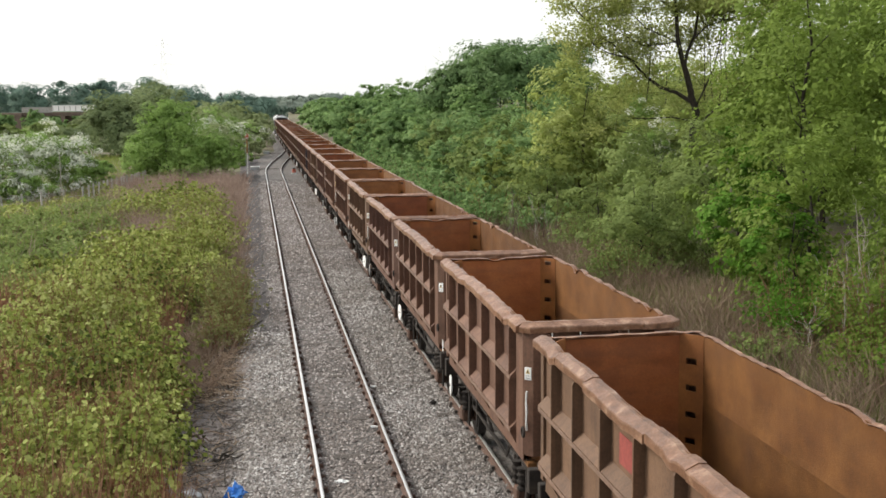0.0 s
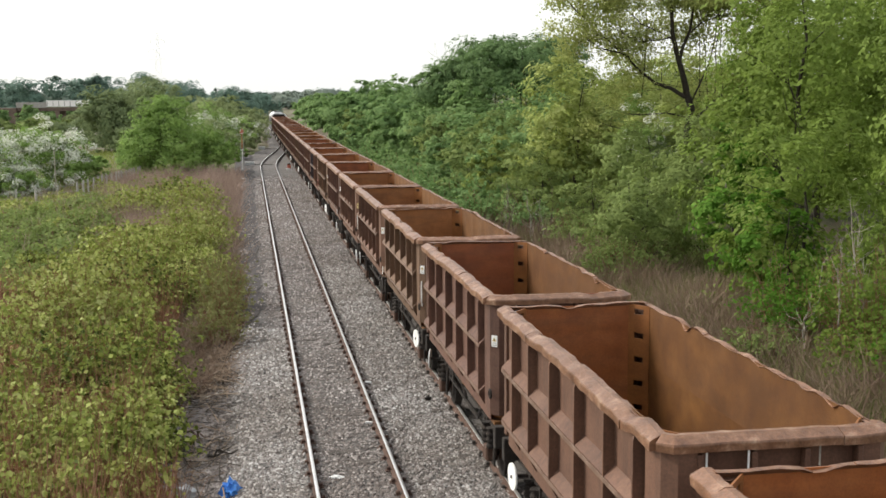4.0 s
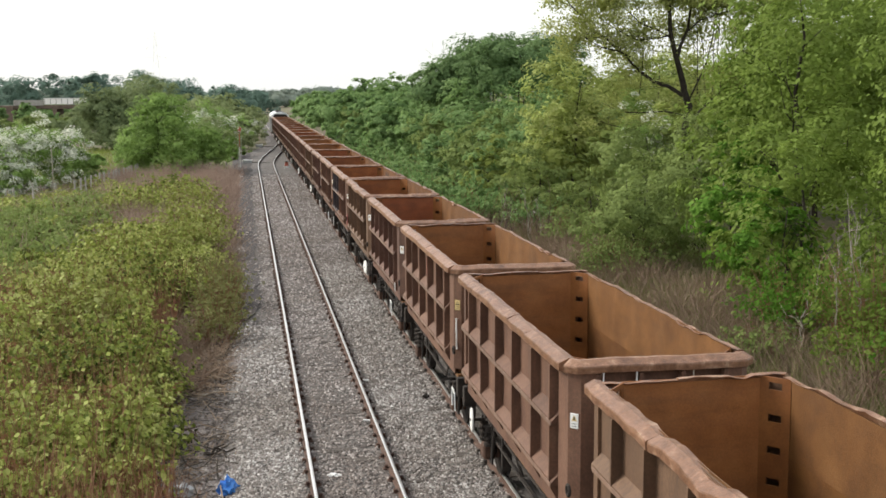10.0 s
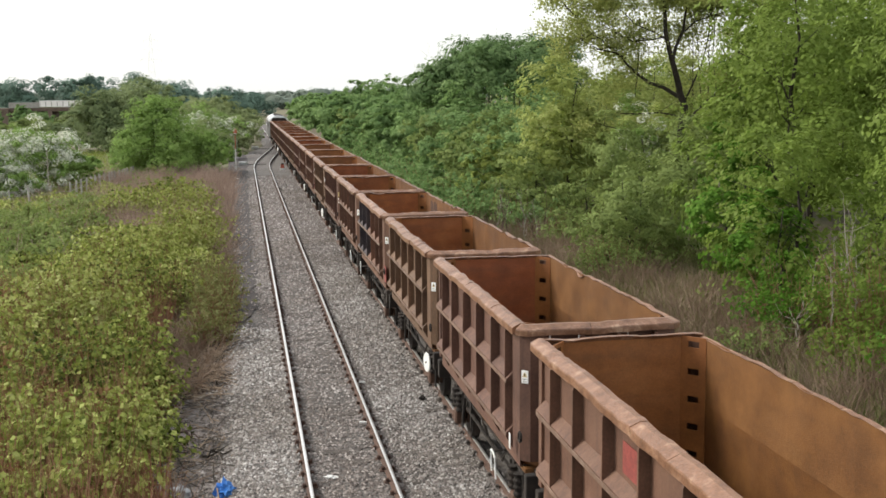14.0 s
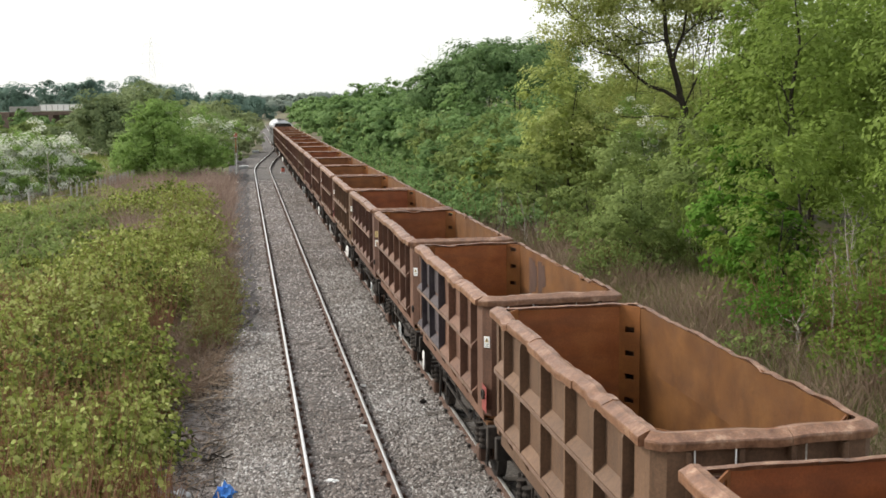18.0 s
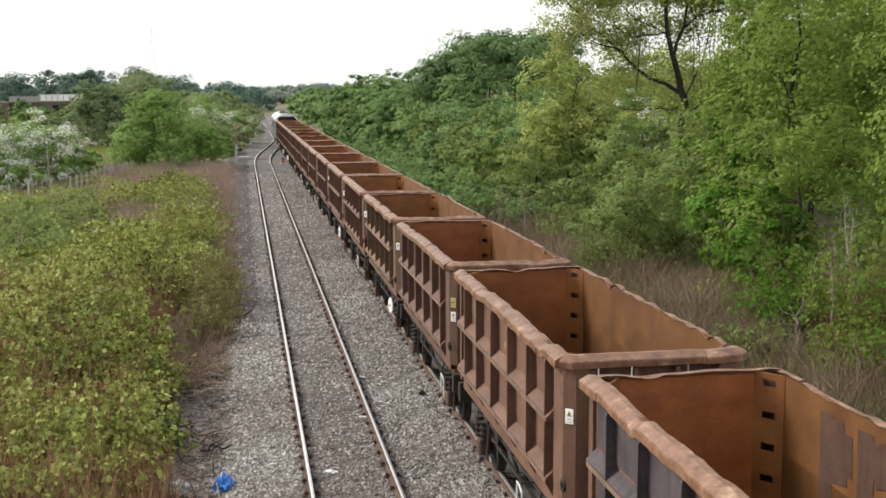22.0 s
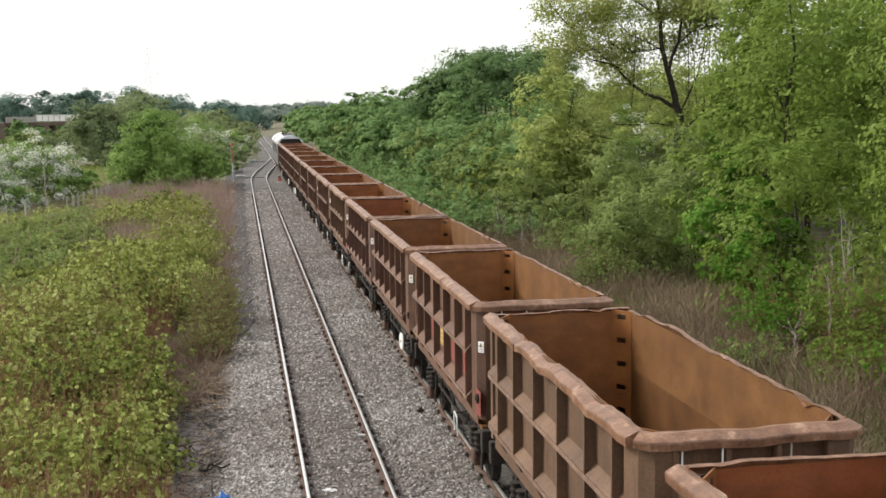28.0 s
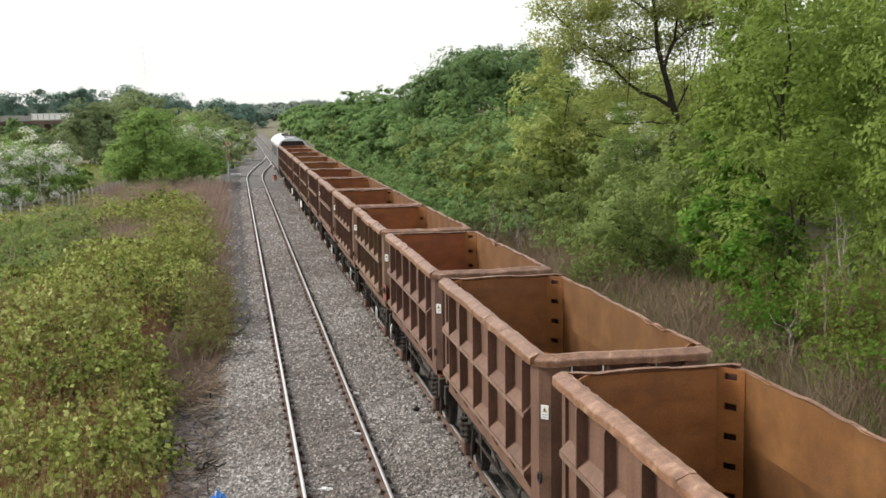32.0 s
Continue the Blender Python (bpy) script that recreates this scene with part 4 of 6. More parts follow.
LABELS = ("open scrap wagon, weathered maroon paint, empty rusted inside", "open scrap wagon, faded brown paint, empty with battered rim", "open scrap wagon, dark maroon paint, empty with rusty interior")
DENTS = (0.012, 0.025, 0.018)
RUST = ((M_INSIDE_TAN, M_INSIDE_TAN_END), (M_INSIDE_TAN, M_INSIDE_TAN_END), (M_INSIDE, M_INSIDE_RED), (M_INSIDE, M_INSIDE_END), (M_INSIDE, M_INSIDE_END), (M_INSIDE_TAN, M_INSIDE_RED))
kinds = []
for i in range(6):
    rng_w = np.random.default_rng(40 + i)
    wg = scrap_wagon(rng_w, M_PAINT[i % 3], DENTS[(i + i // 3) % 3], (), RUST[i], 1.87 if i == 4 else 1.76)
    tagged(wg, LABELS[i % 3], "railway wagon", "wagons of the scrap train")
    kinds.append(wg)
blue_wagon = scrap_wagon(np.random.default_rng(77), M_PAINT[0], 0.026, ("blue",))
tagged(blue_wagon, "open scrap wagon, maroon with dark blue spray paint and scrawl inside", "railway wagon", "wagons of the scrap train")

FIRST, LAST = 2, 26
wagons = {}
free = list(range(6))
for k in range(FIRST, LAST + 1):
    if k == 11:
        wg = blue_wagon
    else:
        i = (k * 5 + k // 4) % 6
        if i in free:
            free.remove(i)
            wg = kinds[i]
        else:
            wg = copy_thing(kinds[i], pose(0, 0, 0))
    wg.matrix_basis = pose(TRACK_B, PITCH * k - 0.972 - 3.67, 0)
    wagons[k] = wg


def locomotive():
    """The locomotive at the far end: grey body, pale arched roof."""
    lo = new("locomotive")
    tagged(lo, "grey diesel locomotive with a pale arched roof, coupled to the wagons", "locomotive")
    arch = [(1.32 * math.cos(a), 3.35 + 0.80 * math.sin(a)) for a in np.linspace(0, math.pi, 13)]
    part("body", bm_prism([(1.32, 1.2), (1.32, 3.34), (-1.32, 3.34), (-1.32, 1.2)], 0.9, 20.2), M_LOCOBODY, lo)
    part("roof", bm_prism([(x * 1.004, z) for x, z in arch], 0.75, 20.3), M_LOCOROOF, lo, "pale grey arched roof")
    part("underframe", bm_box(-1.25, 1.25, 0.5, 20.6, 0.95, 1.2, 0.02), M_UNDER, lo)
    nose = bm_prism([(1.22, 1.2), (1.26, 3.2), (0.9, 3.85), (-0.9, 3.85), (-1.26, 3.2), (-1.22, 1.2)], 0.55, 0.9)
    cab = part("cab_front", nose, M_UNDER, lo, "dark cab end")
    for s in (-1, 1):
        part("windscreen", bm_box(*sorted((s * 0.12, s * 1.05)), 0.535, 0.55, 2.75, 3.45, 0.004), M_GLASS, cab, "dark cab window")
    for i in range(4):
        part("roof_fan", bm_tube(bmesh.new(), (0, 8 + 1.5 * i, 4.13), (0, 8 + 1.5 * i, 4.19), 0.55, n=20), M_UNDER, lo)
    for i, y in enumerate((1.6, 3.4, 7.0, 11.5, 15.0)):
        part("roof_panel", bm_prism([(x * 1.012, z + 0.004) for x, z in arch], y, y + (0.5, 0.9, 0.6, 1.6, 0.8)[i]), M_LOCOBODY, lo, "grey transverse roof panel")
    part("roof_hatch", bm_box(-0.55, 0.55, 2.6, 6.2, 4.06, 4.17, 0.03), M_LOCOBODY, lo)
    part("exhaust", bm_box(-0.3, 0.3, 15.5, 16.2, 4.1, 4.22, 0.02), M_UNDER, lo)
    for s in (-1, 1):
        for i in range(5):
            y0 = 4.0 + 2.6 * i
            gr = part("side_grille", bm_box(*sorted((s * 1.32, s * 1.33)), y0, y0 + 1.9, 2.3, 3.1, 0.003), M_UNDER, lo)
            for j in range(5):
                part("slat", bm_box(*sorted((s * 1.33, s * 1.345)), y0 + 0.05, y0 + 1.85, 2.38 + j * 0.14, 2.42 + j * 0.14), M_LOCOBODY, gr)
        bm = bm_tube(bmesh.new(), (s * 0.86, 0.5, 1.06), (s * 0.86, 0.02, 1.06), 0.10, n=10)
        part("buffer", bm, M_UNDER, lo)
    for y in (4.0, 16.8):
        bg = part("bogie", bm_box(-1.1, 1.1, y - 2.4, y + 2.4, 0.45, 0.85, 0.04), M_UNDER, lo)
        for dy in (-1.8, 0, 1.8):
            for s in (-1, 1):
                part("wheel", bm_tube(bmesh.new(), (s * 0.70, y + dy, 0.53), (s * 0.83, y + dy, 0.53), 0.53, n=24), M_UNDER, bg)
    return lo


loco = locomotive()
loco.matrix_basis = pose(TRACK_B, PITCH * LAST - 0.972 - 3.67 + HALF + 0.30, 0)

# notices, hand wheels and paint that tell the wagons apart
WHEELS = {3: 2.6, 4: 2.7, 5: 2.6, 6: -3.5, 7: 2.5, 10: -3.5, 11: 2.6, 14: -3.1, 16: -2.8, 17: 2.7, 19: -3.1, 21: -3.0, 22: 2.6, 24: -3.1, 25: 2.6}
LEVERS = {2: -2.4, 8: -3.4, 9: -1.6, 12: -1.1, 13: -2.6, 15: -1.4, 18: -1.6, 20: -2.4, 23: -1.5, 26: -2.0}
for k, wg in wagons.items():
    if k == 13:
        plate_sign(wg, -3.62, 2.66, M_YELLOW)
        plate_sign(wg, -3.62, 2.38, M_SIGN)
    else:
        plate_sign(wg, -3.67, 2.69, M_YELLOW if k == 8 else M_SIGN)
    if k in WHEELS:
        hand_wheel(wg, WHEELS[k], (4, -16, 9, -5)[k % 4])
    if k in LEVERS:
        white_lever(wg, LEVERS[k])
    if k in (3, 6, 8):
        air_hose(wg, -3.55)
    lifting_eye(wg)
for k, y in ((6, 3.55), (9, -3.2), (3, 3.6)):
    part("label_holder", bm_box(-SIDE - 0.012, -SIDE - 0.002, y - 0.05, y + 0.05, 1.52, 1.76, 0.003), M_WHITE, wagons[k], "small white label holder at the sill")


def red_square(w, i, z):
    y0, y1 = RIBS[i] + 0.30, RIBS[i] + 0.80
    part("red_patch", bm_box(-PLATE - 0.022, -PLATE - 0.017, y0, y1, z, z + 0.36), M_REDPAINT, w, "square of faded red paint on a side panel")


red_square(wagons[2], 2, 2.75)
red_square(wagons[8], 2, 2.75)
for k in (11, 15, 18):
    part("red_patch", bm_box(-POST - 0.006, -POST - 0.001, -3.73, -3.36, 1.5, 1.95), M_REDPAINT, wagons[k], "red-painted foot of a corner post")


def scrawl(w):
    """Broad dark sprayed bars inside the far side wall, on the pressed-out plates."""
    bars = [(2.44, 3.28, 2.38, 2.02, 0.15), (2.22, 3.24, 2.10, 2.56, 0.15), (1.98, 3.16, 1.96, 2.70, 0.10), (1.62, 3.30, 1.56, 1.95, 0.15), (1.40, 3.24, 1.26, 2.80, 0.14), (0.55, 2.28, 0.50, 1.80, 0.22)]
    for k, (ya_, za, yb_, zb, half) in enumerate(bars):
        n = max(2, int(math.hypot(yb_ - ya_, zb - za) / 0.06))
        d = Vector((yb_ - ya_, zb - za)).normalized()
        bm = bmesh.new()
        rows = []
        for i in range(n + 1):
            f = i / n
            row = []
            for lift in (0.0035 + 0.0007 * k, 0.003 + 0.0007 * k):
                for c in (-1, -0.33, 0.33, 1):
                    g = half * c * (1 + 0.12 * noise.noise(Vector((f * 2, k, c))))
                    y, z = ya_ + (yb_ - ya_) * f - d.y * g, za + (zb - za) * f + d.x * g
                    row.append(bm.verts.new((LINING + PRESSED * 0.75 * bay_depth(y, z, BAYS, LEVELS) - 0.0015 - lift, y, z)))
            rows.append(row)
        order = (0, 1, 2, 3, 7, 6, 5, 4)
        for ra, rb in zip(rows[:-1], rows[1:]):
            for q in range(8):
                a, b = order[q], order[(q + 1) % 8]
                bm.faces.new((ra[a], ra[b], rb[b], rb[a]))
        bmesh.ops.recalc_face_normals(bm, faces=bm.faces)
        part("sprayed_bar", bm, M_GRAFFITI, w, "broad dark sprayed bar on the inner wall")


scrawl(wagons[11])

for k, i in ((12, 2), (15, 2)):
    for j in range(3):
        part("painted_mark", bm_box(-PLATE - 0.022, -PLATE - 0.017, RIBS[i] + 0.46 + j * 0.085, RIBS[i] + 0.50 + j * 0.085, 2.78 + 0.02 * j, 2.96 - 0.03 * j), M_MARK, wagons[k], "worn yellow painted marks on a side panel")


def red_panel(w, y0, y1):
    part("red_patch", bm_box(-PLATE - 0.022, -PLATE - 0.017, y0, y1, 1.92, 2.38), M_REDPAINT, w, "faded red paint on a lower side panel")


for y0, y1 in ((-3.16, -2.90), (-2.62, -2.05), (-1.60, -0.85), (0.95, 1.45)):
    red_panel(wagons[15], y0, y1)
card = part("yellow_card", bm_box(-PLATE - 0.022, -PLATE - 0.017, 0.02, 0.42, 1.98, 2.36), M_MARK, wagons[15], "worn yellow painted panel with print")
for j in range(3):
    part("print", bm_box(-PLATE - 0.0245, -PLATE - 0.0225, 0.08, 0.36, 2.06 + j * 0.10, 2.10 + j * 0.10), M_YELLOW, card)


# ---- plants ----
def bush_blobs(rng, w, d, h, n=9):
    out = []
    for i in range(n):
        r = rng.uniform(0.28, 0.5)
        out.append((rng.uniform(-1, 1) * w * 0.32, rng.uniform(-1, 1) * d * 0.32, h * rng.uniform(0.18, 0.74), w * r * 0.66, d * r * 0.66, h * rng.uniform(0.22, 0.34), 1.0))
    out.append((0, 0, h * 0.38, w * 0.42, d * 0.42, h * 0.36, 2.0))
    out.append((0, 0, h * 0.16, w * 0.46, d * 0.46, h * 0.17, 1.6))
    return out


# brambles and young shrubs on the near bank
def shoot_bush(rng, at, wd, h, leaves, size, mat, label, group="", bare=0.25, name="bramble_bush", shoots=None, stem=0.009):
    """A bush of many arching shoots, each with leaves along its upper part."""
    t = new(name)
    t.matrix_basis = pose(*at)
    k = shoots or int(max(26, 22 * wd * wd))
    r = wd * 0.40 * np.sqrt(rng.uniform(size=k))
    a = rng.uniform(0, 2 * math.pi, k)
    out = np.stack([np.cos(a), np.sin(a), 0 * a], 1)
    base = out * r[:, None]
    tall = h * rng.uniform(0.5, 1.08, k) * (1 - 0.42 * (r / (wd * 0.4)) ** 2)
    off = out * (tall * rng.uniform(0.05, 0.42, k))[:, None] + rng.normal(size=(k, 3)) * np.array([0.16, 0.16, 0.0]) * h * 0.5
    up = np.array([0, 0, 1.0])
    at_f = lambda i, f: base[i] + off[i] * (f ** 1.7)[:, None] + up * (tall[i] * f * (1.1 - 0.1 * f))[:, None]
    rings = []
    for f in (0.0, 0.5, 1.0):
        p = at_f(np.arange(k), np.full(k, f))
        w = stem * (1.1 - 0.7 * f)
        rings.append(np.stack([p + w * np.array([math.cos(q), math.sin(q), 0]) for q in (0, 2.094, 4.189)], 1))
    v = np.concatenate([x[:, None] for x in rings], 1).reshape(-1, 3)
    f = [(c * 9 + s * 3 + j, c * 9 + s * 3 + (j + 1) % 3, c * 9 + s * 3 + 3 + (j + 1) % 3, c * 9 + s * 3 + 3 + j) for c in range(k) for s in (0, 1) for j in range(3)]
    part("woody_base", mesh_np("woody_base", v, f, F_STEM), None, t, "thin reddish-brown bare wood")
    i = rng.integers(0, k, leaves)
    g = bare + (1.02 - bare) * rng.uniform(size=leaves) ** 0.75
    sprig = np.minimum((g * 7).astype(int), 6)
    g = g * 0.35 + (sprig + 0.5) / 7 * 0.65
    side = rng.normal(size=(k, 7, 3)) * np.array([0.22, 0.22, 0.08]) * (wd / 2.0)
    c = at_f(i, g) + side[i, sprig] + rng.normal(size=(leaves, 3)) * np.array([0.060, 0.060, 0.040]) * (size / 0.11)
    c[:, 2] = np.maximum(c[:, 2], 0.06)
    nrm = out[i] * 0.55 + rng.normal(size=(leaves, 3)) * 0.55 + np.array([0, 0, 0.62])
    part("crown", quads_mesh("crown", leaf_quads(c, nrm, size, rng, 0.74), mat), None, t)
    return tagged(t, label, "bush", group)


rng = np.random.default_rng(5)
y = 14.5
while y < 66:
    far = (max(y, 20) / 24) ** 0.5
    step = 1.45 * far
    for i in range(int((0.235 * y - 1.2) / step) + 1):
        x = (-2.45 if y < 30 else -2.5) - i * step + rng.normal() * 0.25
        yy = y + rng.normal() * 0.5
        if yy > 66 - (-x / yy - 0.046) / 0.142 * 24 or x > -1.7:
            continue
        mound = 0.5 + 0.5 * math.sin(x * 1.15 + 1.4 * math.sin(yy * 0.31) + 1.0) * math.cos(yy * 0.52 / far + 0.4 * x)
        if (mound < 0.34 and rng.uniform() < 0.85) or (x > -3.0 and 29 < yy < 40):
            continue
        h = (0.55 + 1.15 * mound + rng.uniform(-0.15, 0.35)) * (0.8 if i == 0 else 1.0)
        wd = step * rng.uniform(0.95, 1.4)
        kind = rng.uniform()
        lab, mat, dens = ("yellow-green bramble bush with small leaves on the railway bank", F_BUSH, 360) if kind < 0.68 else ("pale yellow-green young shrub on the railway bank", F_YOUNG, 330) if kind < 0.84 else ("thin bramble bush with bare brown stems showing", F_BUSH, 260)
        shoot_bush(rng, (x, yy, float(ground_z(x, yy)) - 0.05), wd, h, int(dens * 1.3 * wd * wd / far ** 2), 0.118 * far, mat, lab, "bushes on the near bank", 0.22 if kind < 0.84 else 0.45, stem=0.010 * far)
    y += step * 0.9
for x, yy, wd, h, mat in ((-3.3, 27.0, 2.9, 2.5, F_BUSH), (-4.7, 33.0, 3.6, 2.9, F_YOUNG), (-3.9, 39.0, 3.0, 2.5, F_BUSH), (-4.6, 45.0, 4.2, 2.7, F_BUSH), (-2.8, 51.5, 3.4, 2.3, F_YOUNG), (-6.6, 31.0, 3.0, 2.2, F_BUSH), (-3.7, 21.8, 2.2, 1.9, F_BUSH), (-4.2, 18.6, 1.9, 1.7, F_YOUNG),
                          (-5.3, 24.2, 2.0, 1.6, F_BUSH), (-3.5, 31.0, 2.3, 2.0, F_BUSH), (-6.2, 39.0, 3.0, 2.2, F_BUSH), (-3.0, 59.5, 3.6, 2.1, F_YOUNG), (-5.4, 52.0, 3.4, 2.0, F_BUSH), (-2.9, 23.9, 1.5, 1.7, F_YOUNG), (-2.9, 19.3, 1.3, 1.5, F_BUSH), (-4.8, 76.0, 4.2, 2.3, F_BUSH), (-3.4, 70.0, 3.4, 2.1, F_YOUNG), (-6.6, 70.0, 4.0, 2.0, F_BUSH)):
    shoot_bush(rng, (x, yy, float(ground_z(x, yy)) - 0.05), wd, h, int(520 * wd * wd * min(1, 28 / yy)), 0.120 * max(1, yy / 28) ** 0.5, mat, "tall rounded bramble bush with yellow-green leaves on the bank", "tall bushes on the near bank", 0.15)
for x, yy, wd, h in ((-5.7, 27.4, 1.6, 1.5), (-5.0, 29.2, 1.2, 1.4), (-2.8, 22.9, 0.9, 1.3), (-2.3, 19.6, 0.9, 1.2), (-2.3, 26.0, 0.9, 1.2), (-4.3, 20.0, 1.0, 1.3), (-7.4, 35.0, 1.8, 1.5), (-2.9, 30.0, 1.0, 1.3), (-3.6, 17.6, 1.1, 1.2), (-5.0, 22.0, 1.2, 1.4), (-3.3, 24.6, 1.0, 1.5), (-6.4, 28.0, 1.4, 1.5), (-4.4, 25.6, 1.0, 1.4)):
    shoot_bush(rng, (x, yy, float(ground_z(x, yy)) - 0.05), wd, h, int(330 * wd * wd), 0.10, F_RUSSET, "withered russet-brown bramble with dead leaves on the bank", "withered brambles", 0.1)
for x, yy, wd, h in ((-10.2, 60.0, 3.4, 1.5), (-13.0, 63.0, 3.6, 1.7), (-12.0, 57.0, 3.2, 1.4), (-15.5, 67.0, 3.8, 1.8), (-9.2, 66.0, 3.0, 1.3), (-12.4, 69.0, 3.4, 1.5)):
    shoot_bush(rng, (x, yy, float(ground_z(x, yy)) - 0.05), wd, h, int(230 * wd * wd), 0.17, F_WILLOW, "low blue-green bramble thicket on the open bank", "dark bramble thickets", 0.15, shoots=70, stem=0.014)
edge = np.random.default_rng(58)
for x, yy, wd, h, mat in ((-2.35, 17.2, 1.3, 1.3, F_BUSH), (-2.30, 18.8, 1.3, 1.4, F_YOUNG), (-2.35, 20.4, 1.4, 1.5, F_BUSH), (-2.45, 22.2, 1.5, 1.6, F_BUSH), (-2.35, 24.0, 1.4, 1.6, F_BUSH), (-2.50, 26.0, 1.5, 1.6, F_YOUNG), (-2.60, 27.9, 1.5, 1.6, F_BUSH), (-3.3, 17.8, 1.6, 1.5, F_YOUNG), (-4.6, 17.2, 1.7, 1.6, F_BUSH)):
    shoot_bush(edge, (x, yy, float(ground_z(x, yy)) - 0.05), wd, h, int(430 * wd * wd), 0.118, mat, "bushy bramble at the edge of the ballast", "brambles at the ballast edge", 0.18)
# feathery shrubs that lean over the path, with dead stems at their feet
for x, yy, wd, h in ((-1.05, 33.4, 1.5, 1.5), (-0.95, 36.0, 1.7, 1.9), (-1.0, 38.8, 1.7, 2.0), (-1.2, 41.6, 1.6, 1.8), (-1.7, 44.5, 1.6, 1.4)):
    shoot_bush(rng, (x, yy, float(ground_z(x, yy)) - 0.02), wd, h, int(1150 * wd * wd), 0.062, F_FEATHER, "feathery olive-green shrub leaning over the ballast edge", "shrubs at the path's edge", 0.25, "lineside_shrub", shoots=110)
for i in range(64):
    yy = rng.uniform(62, 100) if i < 24 else rng.uniform(44, 80)
    x = rng.uniform(-0.15 * yy, -2.2) if i < 24 else rng.uniform(-0.24 * yy, -0.13 * yy)
    wd, h = rng.uniform(1.5, 2.8), rng.uniform(0.6, 1.2)
    shoot_bush(rng, (x, yy, float(ground_z(x, yy)) - 0.05), wd, h, int(105 * wd * wd), 0.21, F_WILLOW if i % 3 else F_BUSH, "low green bramble clump among the dead stems", "low brambles among dead stems", 0.3, shoots=40, stem=0.016)


def stalks(rng, n, xr, yr, height, width, mat, name, lean=0.25, dens=None, uneven=0.0):
    """Upright blades or stems over a stretch of ground."""
    x, y = rng.uniform(*xr, n), rng.uniform(*yr, n)
    if dens is not None:
        keep = rng.uniform(size=n) < dens(x, y)
        x, y = x[keep], y[keep]
    n = len(x)
    z = ground_z(x, y)
    h = height * rng.uniform(0.5, 1.3, n) * (1 - uneven * (0.5 + 0.5 * np.sin(x * 1.3 + 1.7 * np.sin(y * 0.41)) * np.cos(y * 0.8 + x * 0.5)))
    a = rng.uniform(0, 2 * math.pi, n)
    lx, ly = rng.normal(size=n) * lean * h, rng.normal(size=n) * lean * h
    wx, wy = np.cos(a) * width, np.sin(a) * width
    v = np.stack([np.stack([x - wx, y - wy, z - 0.02], 1), np.stack([x + wx, y + wy, z - 0.02], 1),
                  np.stack([x + lx + wx * 0.3, y + ly + wy * 0.3, z + h], 1), np.stack([x + lx - wx * 0.3, y + ly - wy * 0.3, z + h], 1)], 1).reshape(-1, 3)
    return quads_mesh(name, v, mat)


tagged(new("dead_bramble_stems", stalks(rng, 52000, (-17, -0.75), (50, 108), 1.4, 0.014, F_DEAD, "dead_bramble_stems", 0.55, lambda x, y: np.where(x > -0.115 * y + 0.6 * np.sin(y), np.where(y < 62, 0.6, 1.0), 0.12), 0.65)), "pinkish-brown dead bramble stems beyond the bushes", "dead brambles", kind="stuff")
tagged(new("dead_stem_pile", stalks(rng, 6000, (-2.9, -0.85), (28, 52), 0.75, 0.010, F_SCRUB, "dead_stem_pile", 1.1, None, 0.7)), "grey-brown dead stems piled under the shrubs", "dead stems", kind="stuff")
tagged(new("path_fringe", stalks(rng, 5200, (-2.3, -0.4), (40, 70), 0.5, 0.012, F_SCRUB, "path_fringe", 1.0, None, 0.6)), "dark brown dead stems beside the cinder path", "dead stems", kind="stuff")
tagged(new("dead_twigs", stalks(rng, 9000, (-2.8, -0.45), (17, 66), 0.24, 0.014, F_RED, "dead_twigs", 1.9, lambda x, y: np.where(y < 27.5 + np.sin(x * 4), 0.22, 1.0))), "tangled dead twigs and stalks along the ballast edge", "twigs", kind="stuff")


def lying_sticks(n, mat, thin):
    x, y = rng.uniform(-1.9, -0.6, n), 17 + 30 * rng.uniform(size=n) ** 1.3
    keep = rng.uniform(size=n) < np.where(y < 27.5, thin, 1.0)
    x, y = x[keep], y[keep]
    n = len(x)
    a, ln, w = rng.uniform(0, 2 * math.pi, n), rng.uniform(0.12, 0.45, n), rng.uniform(0.006, 0.014, n)
    z = np.maximum(bed_z(x, y), ground_z(x, y)) + rng.uniform(0.04, 0.14, n)
    dx, dy = np.cos(a) * ln, np.sin(a) * ln
    ox, oy = -np.sin(a) * w, np.cos(a) * w
    dz = rng.normal(size=n) * 0.05
    v = np.stack([np.stack([x - dx - ox, y - dy - oy, z - dz], 1), np.stack([x + dx - ox, y + dy - oy, z + dz], 1),
                  np.stack([x + dx + ox, y + dy + oy, z + dz + 0.01], 1), np.stack([x - dx + ox, y - dy + oy, z - dz + 0.01], 1)], 1).reshape(-1, 3)
    return quads_mesh("lying_sticks", v, mat)


tagged(new("lying_sticks", lying_sticks(3000, F_RED, 0.22)), "dry sticks strewn along the ballast edge", "sticks", kind="stuff")
tagged(new("dark_sticks", lying_sticks(1500, M_BARK, 0.5)), "dark sticks among the litter at the ballast edge", "sticks", kind="stuff")
tagged(new("edge_stalks", stalks(np.random.default_rng(71), 1500, (-3.7, -1.3), (16.2, 19.8), 1.15, 0.011, F_STEM, "edge_stalks", 0.2)), "reddish dry stalks at the edge of the brambles", "dry stalks", kind="stuff")
tagged(new("red_stalks", stalks(rng, 5600, (-9, -2.3), (16, 42), 1.4, 0.012, F_STEM, "red_stalks", 0.22)), "reddish dry stalks between the bushes", "dry stalks", kind="stuff")
